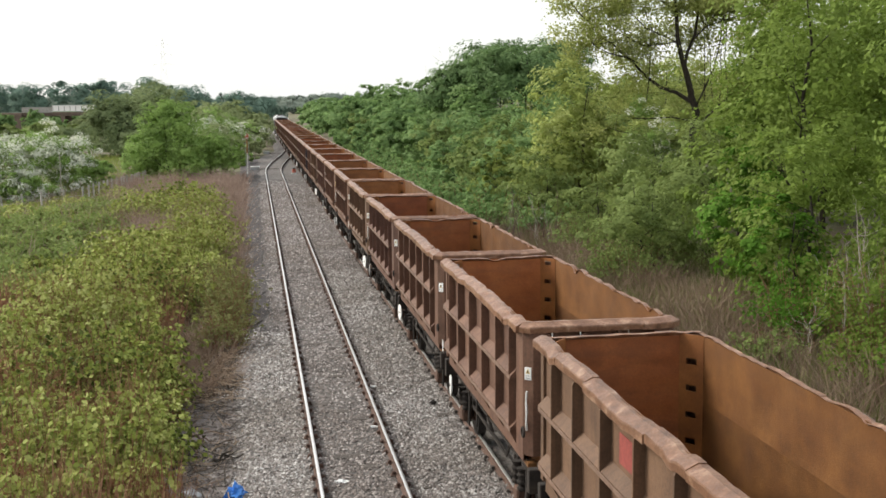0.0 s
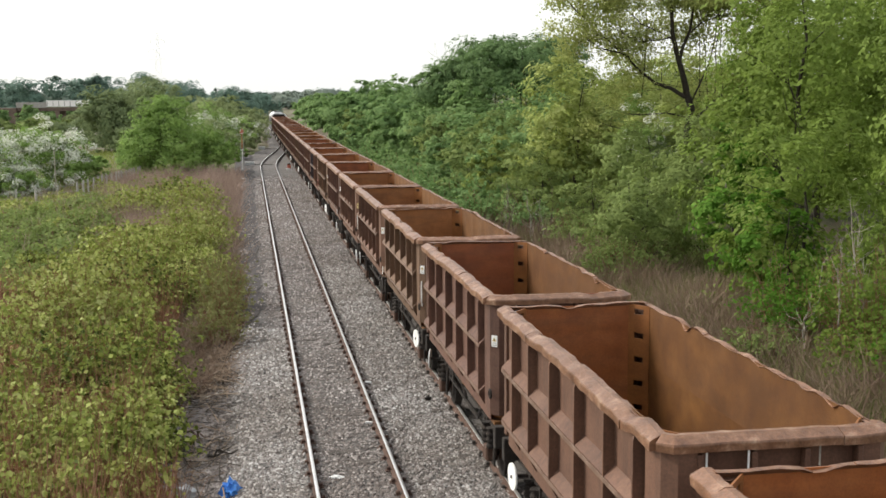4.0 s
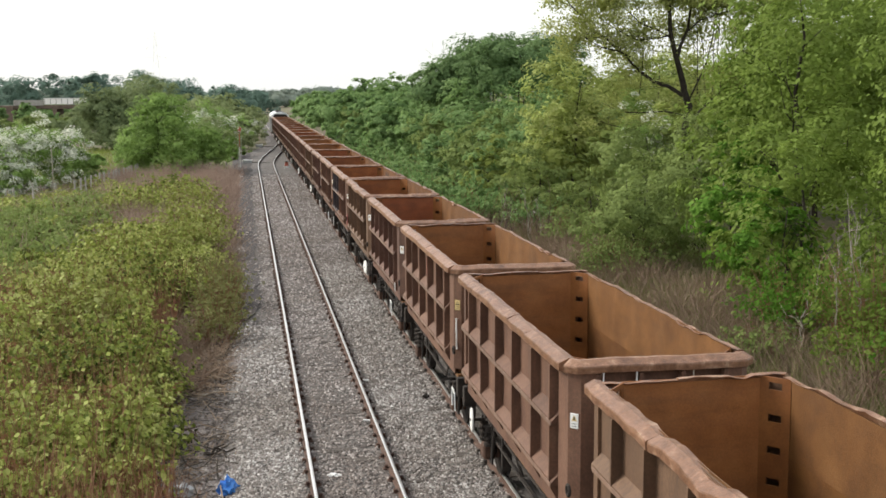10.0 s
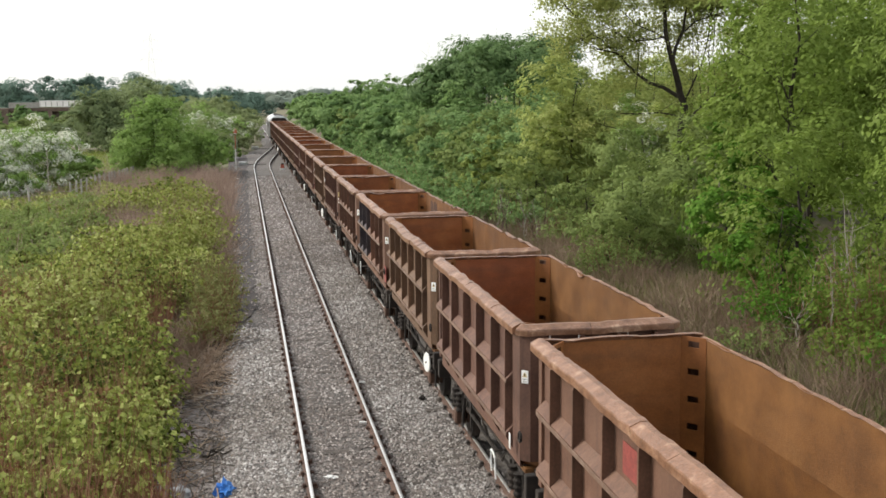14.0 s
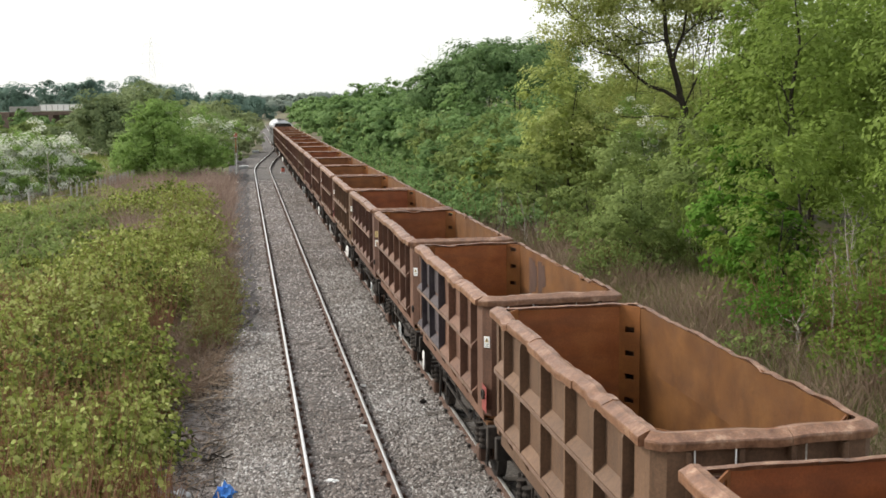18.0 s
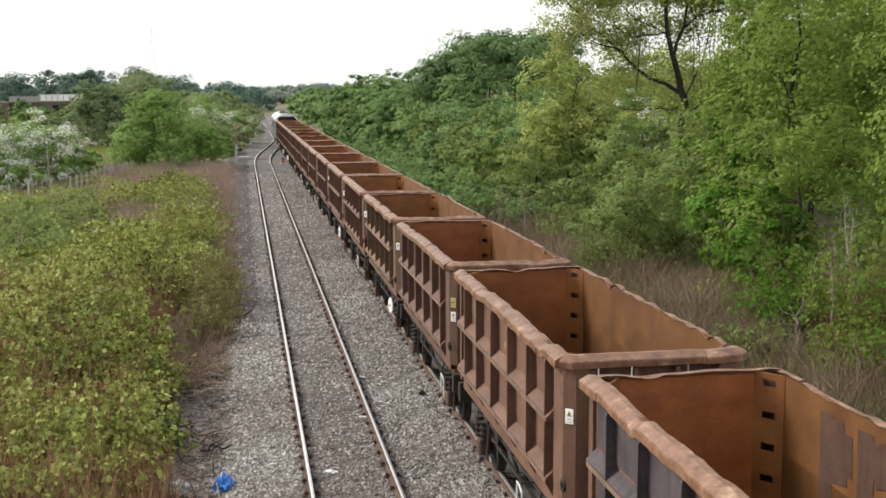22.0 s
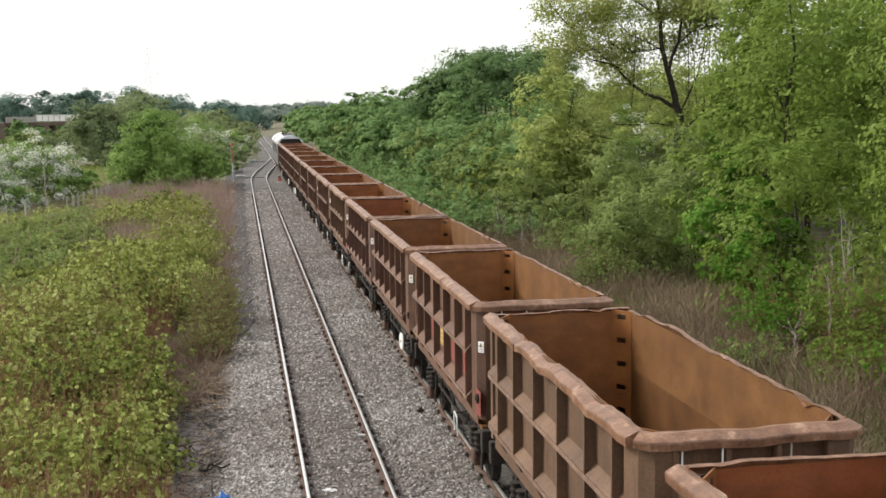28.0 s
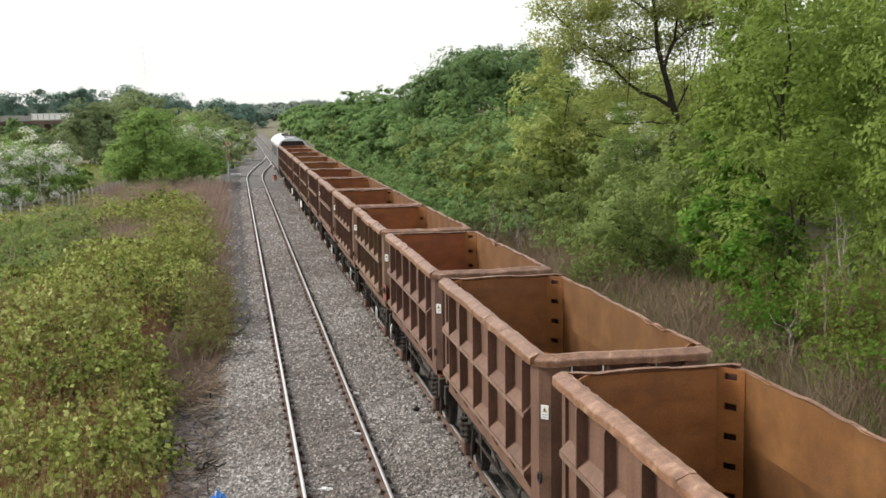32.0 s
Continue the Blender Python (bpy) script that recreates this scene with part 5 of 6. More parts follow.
tagged(new("dry_grass", stalks(rng, 28000, (7.9, 16.5), (12, 70), 0.5, 0.016, F_DRY, "dry_grass", 0.6, None, 0.6)), "pale dry grass and dead stems on the verge beyond the wagons", "dry grass", kind="stuff")
tagged(new("dead_scrub", stalks(rng, 32000, (8.8, 15.4), (16, 62), 1.1, 0.012, F_SCRUB, "dead_scrub", 0.65, None, 0.65)), "grey-brown dead scrub on the verge beyond the wagons", "dead scrub", kind="stuff")
tagged(new("verge_grass", stalks(rng, 30000, (8.6, 18.0), (14, 80), 0.62, 0.018, F_VERGE, "verge_grass", 0.5)), "green grass mixed through the verge", "grass", kind="stuff")
tagged(new("lane_grass", stalks(rng, 26000, (-27, -9), (64, 108), 0.5, 0.04, F_GRASS, "lane_grass", 0.4, lambda x, y: np.where(x < -0.10 * y - 1.5, 1.0, 0.1), 0.5)), "bright green grass along the gravel lane", "grass", kind="stuff")
tagged(new("meadow_grass", stalks(rng, 34000, (-42, -7), (56, 170), 0.4, 0.03, F_GRASS, "meadow_grass", 0.4)), "rough green meadow grass behind the fence", "grass", kind="stuff")

# the wood beyond the wagons: (x, y, width, height, kind)
KINDS = {"h": (F_WOOD, "green hawthorn tree of the lineside wood", "hawthorn trees"), "w": (F_WILLOW, "grey-green willow bush of the lineside wood", "willow bushes"),
         "o": (F_DARK, "tall tree with a rounded dark green crown", "round-crowned trees"), "l": (F_OLIVE, "tall tree with olive-green spring leaves", "tall olive-green trees"), "y": (F_LIME, "tree with fresh yellow-green leaves at the wood's edge", "fresh-leaved trees"), "b": (F_BRIGHT, "bright green sycamore sapling at the wood's edge", "sycamores")}
WOOD = [
    (19.0, 27, 6, 7.5, "l"), (16.5, 32, 6, 6.0, "l"), (20.5, 30, 8, 12, "l"), (24.5, 36, 9, 14, "l"), (19.2, 38, 8, 12.5, "l"), (14.7, 41, 4.4, 3.9, "w"), (16.5, 35.8, 3.8, 4.6, "b"), (15.2, 31.2, 3.0, 4.2, "b"), (24.0, 52, 3.0, 8.2, "b"), (19.0, 43.5, 2.8, 5.9, "b"), (26.5, 82, 8, 9.0, "y"), (30.8, 84, 8, 9.4, "y"), (26, 44, 9, 16, "l"), (24.5, 47, 6, 11.5, "l"), 
    (15.2, 44, 5.5, 4.4, "w"), (18.6, 46, 6, 5.8, "w"), (15.2, 51, 5, 3.6, "w"), (17.2, 60, 6.4, 8.9, "y"), (14.0, 66, 3.6, 4.6, "y"), (15.0, 58, 5.5, 4.4, "w"), (18.5, 62, 7, 6.4, "y"), (15.6, 67, 6, 5.2, "h"), (20.5, 70, 7, 7.4, "h"),
    (27.5, 54, 8, 13.0, "l"), (28, 47, 9, 11.5, "l"), (15.4, 75, 6, 5.6, "w"), (19.5, 80, 7, 7.8, "h"), (24.5, 78, 8, 6.5, "w"), (15.0, 84, 6, 5.6, "h"), (19.0, 90, 7.5, 8.4, "h"), (21.5, 92, 9, 10.9, "o"),
    (15.0, 93, 6, 5.8, "w"), (15.5, 102, 6.5, 6.4, "h"), (18.4, 103, 7.4, 10.7, "o"), (26.5, 100, 8, 11.3, "o"), (31, 102, 9, 7.6, "y"), (37, 104, 9, 7.8, "w"), (43, 106, 9, 8.4, "l"), (49, 108, 10, 9.0, "l"), (35, 122, 11, 8.6, "w"), (45, 126, 11, 9.0, "l"), (29, 118, 10, 8.4, "y"), (23.5, 104, 10, 11.7, "o"), (15.0, 112, 6.5, 6.4, "h"), (20, 116, 8, 8.4, "h"), (15.5, 124, 7, 6.8, "h"),
    (21, 130, 8, 8.6, "h"), (15.0, 137, 7, 6.6, "h"), (20.5, 145, 8, 8.2, "h"), (15.2, 151, 7, 6.8, "w"), (15.0, 166, 8, 7.0, "h"), (21, 163, 8, 8.7, "h"), (15.5, 183, 8, 7.2, "h"), (21, 186, 9, 9.5, "h"),
    (15.0, 204, 8, 7.2, "h"), (15.5, 226, 9, 6.8, "h"), (21, 212, 9, 8.6, "h"), (15.5, 250, 10, 6.7, "h"), (20, 280, 12, 7.4, "h"), (17, 310, 12, 6.6, "h"), (31, 60, 10, 15, "l"), (23.9, 51, 4.4, 12.6, "l"), (26.6, 58, 5, 12.2, "l"), (20.4, 62, 6.0, 4.8, "y"), (25.6, 70, 6, 5.6, "y"), (18.2, 52, 5, 5.6, "w"), (22.4, 60, 6, 4.4, "w"), (13.4, 70, 4, 2.4, "w"), (13.2, 79, 4, 2.4, "h"), (13.0, 90, 4, 2.6, "h"), (13.0, 106, 4, 2.8, "h"), (13.0, 130, 5, 3.2, "h"), (13, 158, 5, 3.4, "h")]
for x, y, wd, h, kind in WOOD:
    mat, label, group = KINDS[kind]
    size = 0.17 * (max(y, 25) / 26) ** 0.55 * (1.0 if y < 50 else 0.94 if y < 110 else 1.08 if y < 170 else 1.25)
    n = int(min(14000 if y < 50 else 9500 if y < 110 else 6000 if y < 170 else 4200, (11500 if y < 56 else 13000) * (wd * h / 60) * (26 / max(y, 26)) ** 0.45))
    if kind == "w" and y < 70:
        size, n = size * 0.72, int(n * 1.6)
    blobs = bush_blobs(rng, wd, wd, h, 14)
    if kind == "o":           # the crown sits high on a bare trunk
        blobs = [(bx, by, h * 0.56 + bz * 0.34, rx * 1.1, ry * 1.1, rz * 0.62, q) for bx, by, bz, rx, ry, rz, q in blobs]
    tree("lineside_tree", rng, (x, y, float(ground_z(x, y)) - 0.1), blobs, n, size, mat, label, "tree", height=h * (0.8 if kind != "o" else 0.88), r=0.05 + 0.008 * h, limbs=8, clump=0.26 if y < 56 else 0.20, group=group, mound=0.45 if kind in "ly" and y < 56 else 0.8)


# low scrub at the foot of the wood
for x, y, wd, h in ((12.3, 60.0, 3.4, 2.3), (14.2, 56.5, 3.0, 2.4)):
    shoot_bush(rng, (x, y, float(ground_z(x, y)) - 0.05), wd, h, int(190 * wd * wd), 0.18, F_WOOD, "low green hawthorn scrub beyond the wagons", "scrub beyond the wagons", 0.12, "scrub_bush", shoots=60, stem=0.02)
for i in range(12):
    x, y = 12.6 + rng.uniform(-0.8, 0.9), 64 + i * 6.0
    wd, h = rng.uniform(3.0, 4.4), rng.uniform(1.6, 2.6)
    shoot_bush(rng, (x, y, float(ground_z(x, y)) - 0.05), wd, h, int(110 * wd * wd), 0.24, F_WOOD, "low green hawthorn scrub beyond the wagons", "scrub beyond the wagons", 0.12, "scrub_bush", shoots=60, stem=0.02)
for x, y, wd, h, mat in ((14.7, 29, 2.8, 2.6, F_BRIGHT), (15.6, 26, 3.4, 3.2, F_OLIVE), (14.2, 24.5, 2.2, 1.7, F_OLIVE), (15.0, 22, 2.8, 2.6, F_BRIGHT), (13.8, 41, 3.0, 2.0, F_WILLOW),
                         (14.8, 50, 3.0, 2.0, F_WILLOW), (11.6, 27, 1.4, 0.9, F_GRASS), (12.8, 27.2, 1.8, 1.3, F_WILLOW), (10.6, 30.5, 1.3, 0.7, F_GRASS)):
    shoot_bush(rng, (x, y, float(ground_z(x, y)) - 0.05), wd, h, int(480 * wd * wd), 0.105, mat, "low green scrub at the foot of the wood", "scrub beyond the wagons", 0.2, "scrub_bush")


shoot_bush(rng, (14.0, 57.0, -0.1), 1.8, 1.1, 70, 0.13, F_BLOSSOM, "low plant with small white flowers beyond the wagons", "", 0.8, "flowering_plant", shoots=30)


def leaning_tree():
    """The open, half-bare tree whose dark trunk stands out against the sky and leans as it rises."""
    rg = np.random.default_rng(17)
    t = new("forked_tree")
    t.matrix_basis = pose(21.9, 56.0, 0.1)
    bm = bmesh.new()
    limbs = (                      # stout to thin: start and end radius, then (across, up) along the limb
        (0.24, 0.17, ((0.20, -0.5), (0.06, 2.2), (0.10, 5.0), (0.20, 6.0), (-0.02, 6.9))),
        (0.17, 0.07, ((-0.02, 6.9), (-0.30, 7.7), (-0.62, 8.7), (-0.86, 9.8), (-1.00, 11.0), (-1.10, 12.4))),
        (0.10, 0.04, ((-0.52, 8.3), (-0.24, 9.1), (0.10, 9.9), (0.28, 10.9), (0.42, 12.2))),
        (0.11, 0.03, ((-0.12, 6.6), (-0.80, 7.0), (-1.55, 7.3), (-2.35, 7.9), (-3.0, 8.6), (-4.0, 9.5), (-5.4, 10.2))),
        (0.05, 0.02, ((-2.9, 8.5), (-3.5, 8.75), (-4.4, 8.9), (-5.3, 9.3))),
        (0.05, 0.02, ((0.20, 6.3), (0.65, 7.2), (1.0, 8.2), (1.15, 9.4), (1.2, 10.6))),
        (0.07, 0.02, ((0.12, 5.1), (0.85, 5.9), (1.5, 6.4), (2.1, 6.9), (2.9, 7.3))),
        (0.05, 0.02, ((0.0, 5.6), (-1.0, 5.75), (-2.2, 5.75), (-3.0, 5.7))),
        (0.06, 0.02, ((-0.3, 3.6), (-1.8, 4.4), (-2.7, 4.9), (-3.9, 5.15))),
        (0.05, 0.02, ((-0.80, 9.4), (-1.5, 9.8), (-2.5, 10.2), (-3.4, 11.0), (-4.4, 11.8))),
        (0.04, 0.02, ((-0.85, 9.6), (-1.6, 9.4), (-2.6, 9.4), (-3.4, 9.7))),
        (0.04, 0.02, ((0.05, 9.8), (0.7, 10.3), (1.5, 10.6), (2.6, 10.9))),
        (0.05, 0.02, ((-1.0, 11.0), (-1.9, 11.6), (-3.0, 12.3), (-4.2, 12.9))),
        (0.05, 0.02, ((-5.0, 10.1), (-5.9, 10.8), (-6.8, 11.7))))
    tips = []
    for r0, r1, line in limbs:
        deep = rg.normal() * 0.5 if r0 < 0.15 else 0.0
        pts = [np.array([x, deep * i / len(line), z]) + rg.normal(size=3) * 0.03 for i, (x, z) in enumerate(line)]
        bm_limb(bm, pts, r0, r1)
        for p in pts[1:] if r0 < 0.2 else ():
            for _ in range(4 if p[2] > 7 else 2):
                e = p + rg.normal(size=3) * np.array([1.0, 0.9, 0.6]) + np.array([-0.1, 0, 0.45])
                bm_limb(bm, limb_path(rg, p, e, 0.1, 3), 0.014, 0.004, 4)
                tips.append(e)
    for x in (0.9, 1.7, 2.2, -2.2, 1.35):                     # thin upright stems in the open crown
        foot = np.array([x, 0.6, 6.6])
        bm_limb(bm, limb_path(rg, foot, foot + np.array([rg.normal() * 0.3, 0, 5.6]), 0.08, 5), 0.03, 0.012, 5)
        tips += [foot + np.array([rg.normal() * 0.5, 0, q]) for q in (3.2, 4.2, 5.2)]
    part("trunk", bm, M_BARK, t, "dark leaning trunk with long spreading limbs")
    tips = np.array(tips)
    n = 60000
    c = tips[rg.integers(0, len(tips), n)] + rg.normal(size=(n, 3)) * np.array([0.42, 0.45, 0.30])
    open_part = (np.abs(c[:, 0] + 0.2) < 2.8) & (c[:, 2] > 7.4) & (c[:, 2] < 11.0) & (rg.uniform(size=n) < 0.32)
    before = (c[:, 1] < 0.25) & (c[:, 2] < 10.8) & ((np.abs(c[:, 0] + 0.3) < 1.1) | ((np.abs(c[:, 0] + 1.4) < 3.4) & (rg.uniform(size=n) < 0.8)))
    low = (c[:, 2] < 7.0) & (rg.uniform(size=n) < 0.5)
    c = c[~(open_part | before | low)]
    n = len(c)
    part("crown", quads_mesh("crown", leaf_quads(c, rg.normal(size=(n, 3)) + np.array([0, 0, 0.4]), 0.15, rg), F_PALE), None, t, "thin yellow-green spring leaves")
    tagged(t, "half-bare tree with a dark leaning trunk and thin young leaves", "tree")


leaning_tree()


def hawthorn(x, y, wd, h, white, size):
    blobs = bush_blobs(rng, wd, wd, h, 10)
    extra = clump_crown(rng, blobs, int(5200 * white), size * 0.8, 0.26, up=0.7)
    tree("hawthorn_bush", rng, (x, y, float(ground_z(x, y)) - 0.1), blobs, 5500, size, F_FRESH, "hawthorn bush covered in white blossom behind the fence" if white > 0.5 else "green hawthorn bush with some white blossom",
         "bush", height=h * 0.7, r=0.08, limbs=7, extra=extra, group="hawthorns in blossom")


hawthorn(-19.5, 92, 7.4, 6.4, 2.2, 0.24)
hawthorn(-15.4, 96, 5.4, 6.0, 1.5, 0.24)
hawthorn(-16.8, 90, 4.0, 2.6, 1.2, 0.22)
hawthorn(-24.0, 98, 7.4, 6.0, 2.0, 0.26)
hawthorn(-13.4, 99, 3.4, 3.2, 0.1, 0.24)
hawthorn(18.9, 54.0, 3.0, 6.4, 0.5, 0.15)
hawthorn(-3.2, 150, 8.0, 6.4, 0.9, 0.30)

# Many of the farther trees take leaf colours paled for haze.
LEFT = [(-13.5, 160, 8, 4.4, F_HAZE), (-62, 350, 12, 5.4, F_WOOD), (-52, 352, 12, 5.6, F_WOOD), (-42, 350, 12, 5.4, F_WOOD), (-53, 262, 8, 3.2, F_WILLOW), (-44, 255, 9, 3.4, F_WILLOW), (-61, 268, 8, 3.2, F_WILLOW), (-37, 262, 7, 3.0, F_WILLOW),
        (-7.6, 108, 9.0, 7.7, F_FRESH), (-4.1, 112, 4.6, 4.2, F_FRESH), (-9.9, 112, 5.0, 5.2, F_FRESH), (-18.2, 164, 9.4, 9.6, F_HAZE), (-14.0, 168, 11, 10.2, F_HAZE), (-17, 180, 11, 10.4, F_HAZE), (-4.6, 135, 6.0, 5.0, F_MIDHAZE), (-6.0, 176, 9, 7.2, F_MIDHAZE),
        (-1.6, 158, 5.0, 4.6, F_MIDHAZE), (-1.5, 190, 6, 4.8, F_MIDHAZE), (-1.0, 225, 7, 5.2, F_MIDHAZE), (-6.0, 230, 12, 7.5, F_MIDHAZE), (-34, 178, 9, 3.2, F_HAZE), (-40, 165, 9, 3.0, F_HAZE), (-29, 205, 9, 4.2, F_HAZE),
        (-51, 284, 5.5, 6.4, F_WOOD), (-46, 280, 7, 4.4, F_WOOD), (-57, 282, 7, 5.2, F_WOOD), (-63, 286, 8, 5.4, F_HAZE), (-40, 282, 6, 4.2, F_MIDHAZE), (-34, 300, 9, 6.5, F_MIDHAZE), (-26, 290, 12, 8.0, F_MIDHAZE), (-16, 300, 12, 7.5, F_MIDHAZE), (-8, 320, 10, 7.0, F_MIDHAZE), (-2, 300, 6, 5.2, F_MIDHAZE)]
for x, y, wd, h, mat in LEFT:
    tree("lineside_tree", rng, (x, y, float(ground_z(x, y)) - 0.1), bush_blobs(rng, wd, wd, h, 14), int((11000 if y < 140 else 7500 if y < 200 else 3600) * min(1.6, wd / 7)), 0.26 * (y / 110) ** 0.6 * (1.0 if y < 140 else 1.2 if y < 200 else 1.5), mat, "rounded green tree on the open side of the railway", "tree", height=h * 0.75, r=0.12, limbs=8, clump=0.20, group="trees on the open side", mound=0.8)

tree("sapling", rng, (11.2, 21.0, -0.3), bush_blobs(rng, 0.7, 0.7, 1.4, 4), 260, 0.13, F_BRIGHT, "small bright green sapling close beside the wagons", "sapling", height=1.2, r=0.015, limbs=3, bark=M_TWIG)
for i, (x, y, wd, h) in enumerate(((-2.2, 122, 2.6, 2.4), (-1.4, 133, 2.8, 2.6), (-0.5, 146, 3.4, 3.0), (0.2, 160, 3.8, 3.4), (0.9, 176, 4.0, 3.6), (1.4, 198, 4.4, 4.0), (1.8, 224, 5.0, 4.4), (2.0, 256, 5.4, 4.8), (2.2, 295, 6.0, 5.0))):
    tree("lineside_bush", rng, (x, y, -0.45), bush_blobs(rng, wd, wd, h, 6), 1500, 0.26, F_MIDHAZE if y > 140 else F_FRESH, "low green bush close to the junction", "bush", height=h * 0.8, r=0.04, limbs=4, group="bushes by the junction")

# woods and hill crests far off, distance haze tinted into their leaf colours
fr = np.random.default_rng(23)
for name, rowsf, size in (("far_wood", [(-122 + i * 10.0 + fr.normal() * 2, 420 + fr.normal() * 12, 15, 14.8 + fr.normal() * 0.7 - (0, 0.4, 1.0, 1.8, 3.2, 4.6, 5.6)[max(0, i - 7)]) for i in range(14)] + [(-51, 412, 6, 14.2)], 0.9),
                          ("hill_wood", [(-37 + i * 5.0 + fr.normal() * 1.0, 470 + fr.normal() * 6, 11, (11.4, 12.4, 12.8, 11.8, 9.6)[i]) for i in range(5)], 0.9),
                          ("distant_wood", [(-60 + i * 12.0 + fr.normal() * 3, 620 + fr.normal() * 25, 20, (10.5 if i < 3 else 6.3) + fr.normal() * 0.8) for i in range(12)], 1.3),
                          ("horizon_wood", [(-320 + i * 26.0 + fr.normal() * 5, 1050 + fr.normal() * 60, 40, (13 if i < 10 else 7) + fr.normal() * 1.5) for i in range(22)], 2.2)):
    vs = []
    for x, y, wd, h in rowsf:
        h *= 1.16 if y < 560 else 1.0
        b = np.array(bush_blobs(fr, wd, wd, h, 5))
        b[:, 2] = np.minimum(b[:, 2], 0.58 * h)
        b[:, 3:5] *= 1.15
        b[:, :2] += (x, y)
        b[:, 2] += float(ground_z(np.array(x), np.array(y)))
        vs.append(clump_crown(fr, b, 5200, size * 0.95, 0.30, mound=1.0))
    tagged(new(name, quads_mesh(name, np.concatenate(vs), F_FAR if size < 1.2 else F_MIST)), "green woodland along the skyline, haze tinted into its leaves", "woodland", kind="stuff")


# ---- lineside things ----
def fence():
    f = new("lineside_fence")
    tagged(f, "old wire fence with leaning concrete posts", "fence")
    line = [(-17.0, 82.0), (-14.6, 83.0), (-12.1, 85.0), (-10.7, 96.0), (-9.6, 108.0)]
    pts = []
    for (x0, y0), (x1, y1) in zip(line[:-1], line[1:]):
        n = max(2, int(math.hypot(x1 - x0, y1 - y0) / 1.25))
        pts += [(x0 + (x1 - x0) * i / n, y0 + (y1 - y0) * i / n) for i in range(n)]
    rg = np.random.default_rng(3)
    for x, y in pts:
        z = float(ground_z(x, y))
        part("post", bm_box(-0.06, 0.06, -0.06, 0.06, -0.3, 1.35, 0.012), M_CONCRETE, f, at=pose(x, y, z, rg.normal() * 3, rg.normal() * 3, rg.uniform(0, 40)))
    for hgt in (0.35, 0.75, 1.15):
        part("wire", bm_path([(x, y, float(ground_z(x, y)) + hgt) for x, y in pts], 0.012, 4), M_FENCEWIRE, f)


fence()


def lane():
    """The pale gravel lane inside the fence."""
    line = [(-30.0, 76.0), (-17.5, 79.5), (-12.5, 82.0), (-9.8, 93.0), (-8.6, 106.0)]
    v, f = [], []
    for i, (x, y) in enumerate(line):
        d = Vector((line[min(i + 1, 4)][0] - line[max(i - 1, 0)][0], line[min(i + 1, 4)][1] - line[max(i - 1, 0)][1], 0)).normalized()
        for k in (-1.0, 1.0):
            px, py = x - d.y * k, y + d.x * k
            v += [(px, py, float(ground_z(px, py)) + 0.05)]
        if i:
            f.append((2 * i - 2, 2 * i - 1, 2 * i + 1, 2 * i))
    tagged(new("gravel_lane", mesh_np("gravel_lane", v, f, M_CONCRETE)), "pale gravel lane along the fence", "path", kind="structure")


lane()

def signal():
    s = new("signal_post")
    s.matrix_basis = pose(-0.72, 116.0, -0.45)
    part("lower_post", bm_tube(bmesh.new(), (0, 0, 0), (0, 0, 2.2), 0.045, n=10), M_WHITE, s, "white-painted lower part")
    part("upper_post", bm_tube(bmesh.new(), (0, 0, 2.2), (0, 0, 4.2), 0.038, n=10), M_REDENAMEL, s, "faded orange-red upper part")
    head = part("signal_head", bm_box(-0.17, 0.17, -0.08, 0.08, 3.66, 3.90, 0.02), M_REDENAMEL, s, "red signal arm box")
    part("stripe", bm_box(-0.15, 0.15, -0.088, -0.08, 3.68, 3.76), M_WHITE, head)
    part("lamp", bm_tube(bmesh.new(), (0.10, -0.02, 4.0), (0.10, -0.14, 4.0), 0.08, n=12), M_REDENAMEL, head)
    bm = bmesh.new()
    for i in range(9):
        bm_box(-0.15, 0.15, 0.14, 0.17, 0.35 + i * 0.33, 0.38 + i * 0.33, 0, bm)
    for k in (-0.15, 0.15):
        bm_tube(bm, (k, 0.155, 0.1), (k, 0.155, 3.4), 0.014, n=5)
    part("ladder", bm, M_GALV, s)
    part("base", bm_box(-0.25, 0.25, -0.25, 0.25, -0.2, 0.12, 0.02), M_CONCRETE, s)
    tagged(s, "old railway signal post, white below with a red head", "signal")


signal()


def ground_signal():
    g = new("ground_signal")
    g.matrix_basis = pose(3.72, 112.8, -0.2)
    part("base", bm_box(-0.25, 0.25, -0.16, 0.16, -0.05, 0.16, 0.02), M_WHITE, g, "dirty white base plate")
    part("body", bm_box(-0.16, 0.16, -0.13, 0.13, 0.16, 0.52, 0.03), M_REDENAMEL, g, "red lamp housing")
    part("hood", bm_prism([(-0.17, 0.52), (0.17, 0.52), (0.10, 0.62), (-0.10, 0.62)], -0.15, 0.15), M_UNDER, g)
    tagged(g, "small red ground signal on a white base between the tracks", "ground signal")


ground_signal()


def point_machine(x, y):
    p = new("point_machine")
    p.matrix_basis = pose(x, y, -0.2)
    part("case", bm_box(-0.45, 0.45, -0.3, 0.3, 0.0, 0.32, 0.04), M_GALV, p)
    part("lid", bm_box(-0.48, 0.48, -0.33, 0.33, 0.32, 0.37, 0.015), M_WHITE, p)
    part("drive_rod", bm_tube(bmesh.new(), (0.45, 0, 0.1), (2.4, 0, 0.1), 0.03, n=6), M_UNDER, p)
    tagged(p, "grey point machine beside the junction", "point machine")


point_machine(1.6, 158.0)
point_machine(0.0, 121.0)


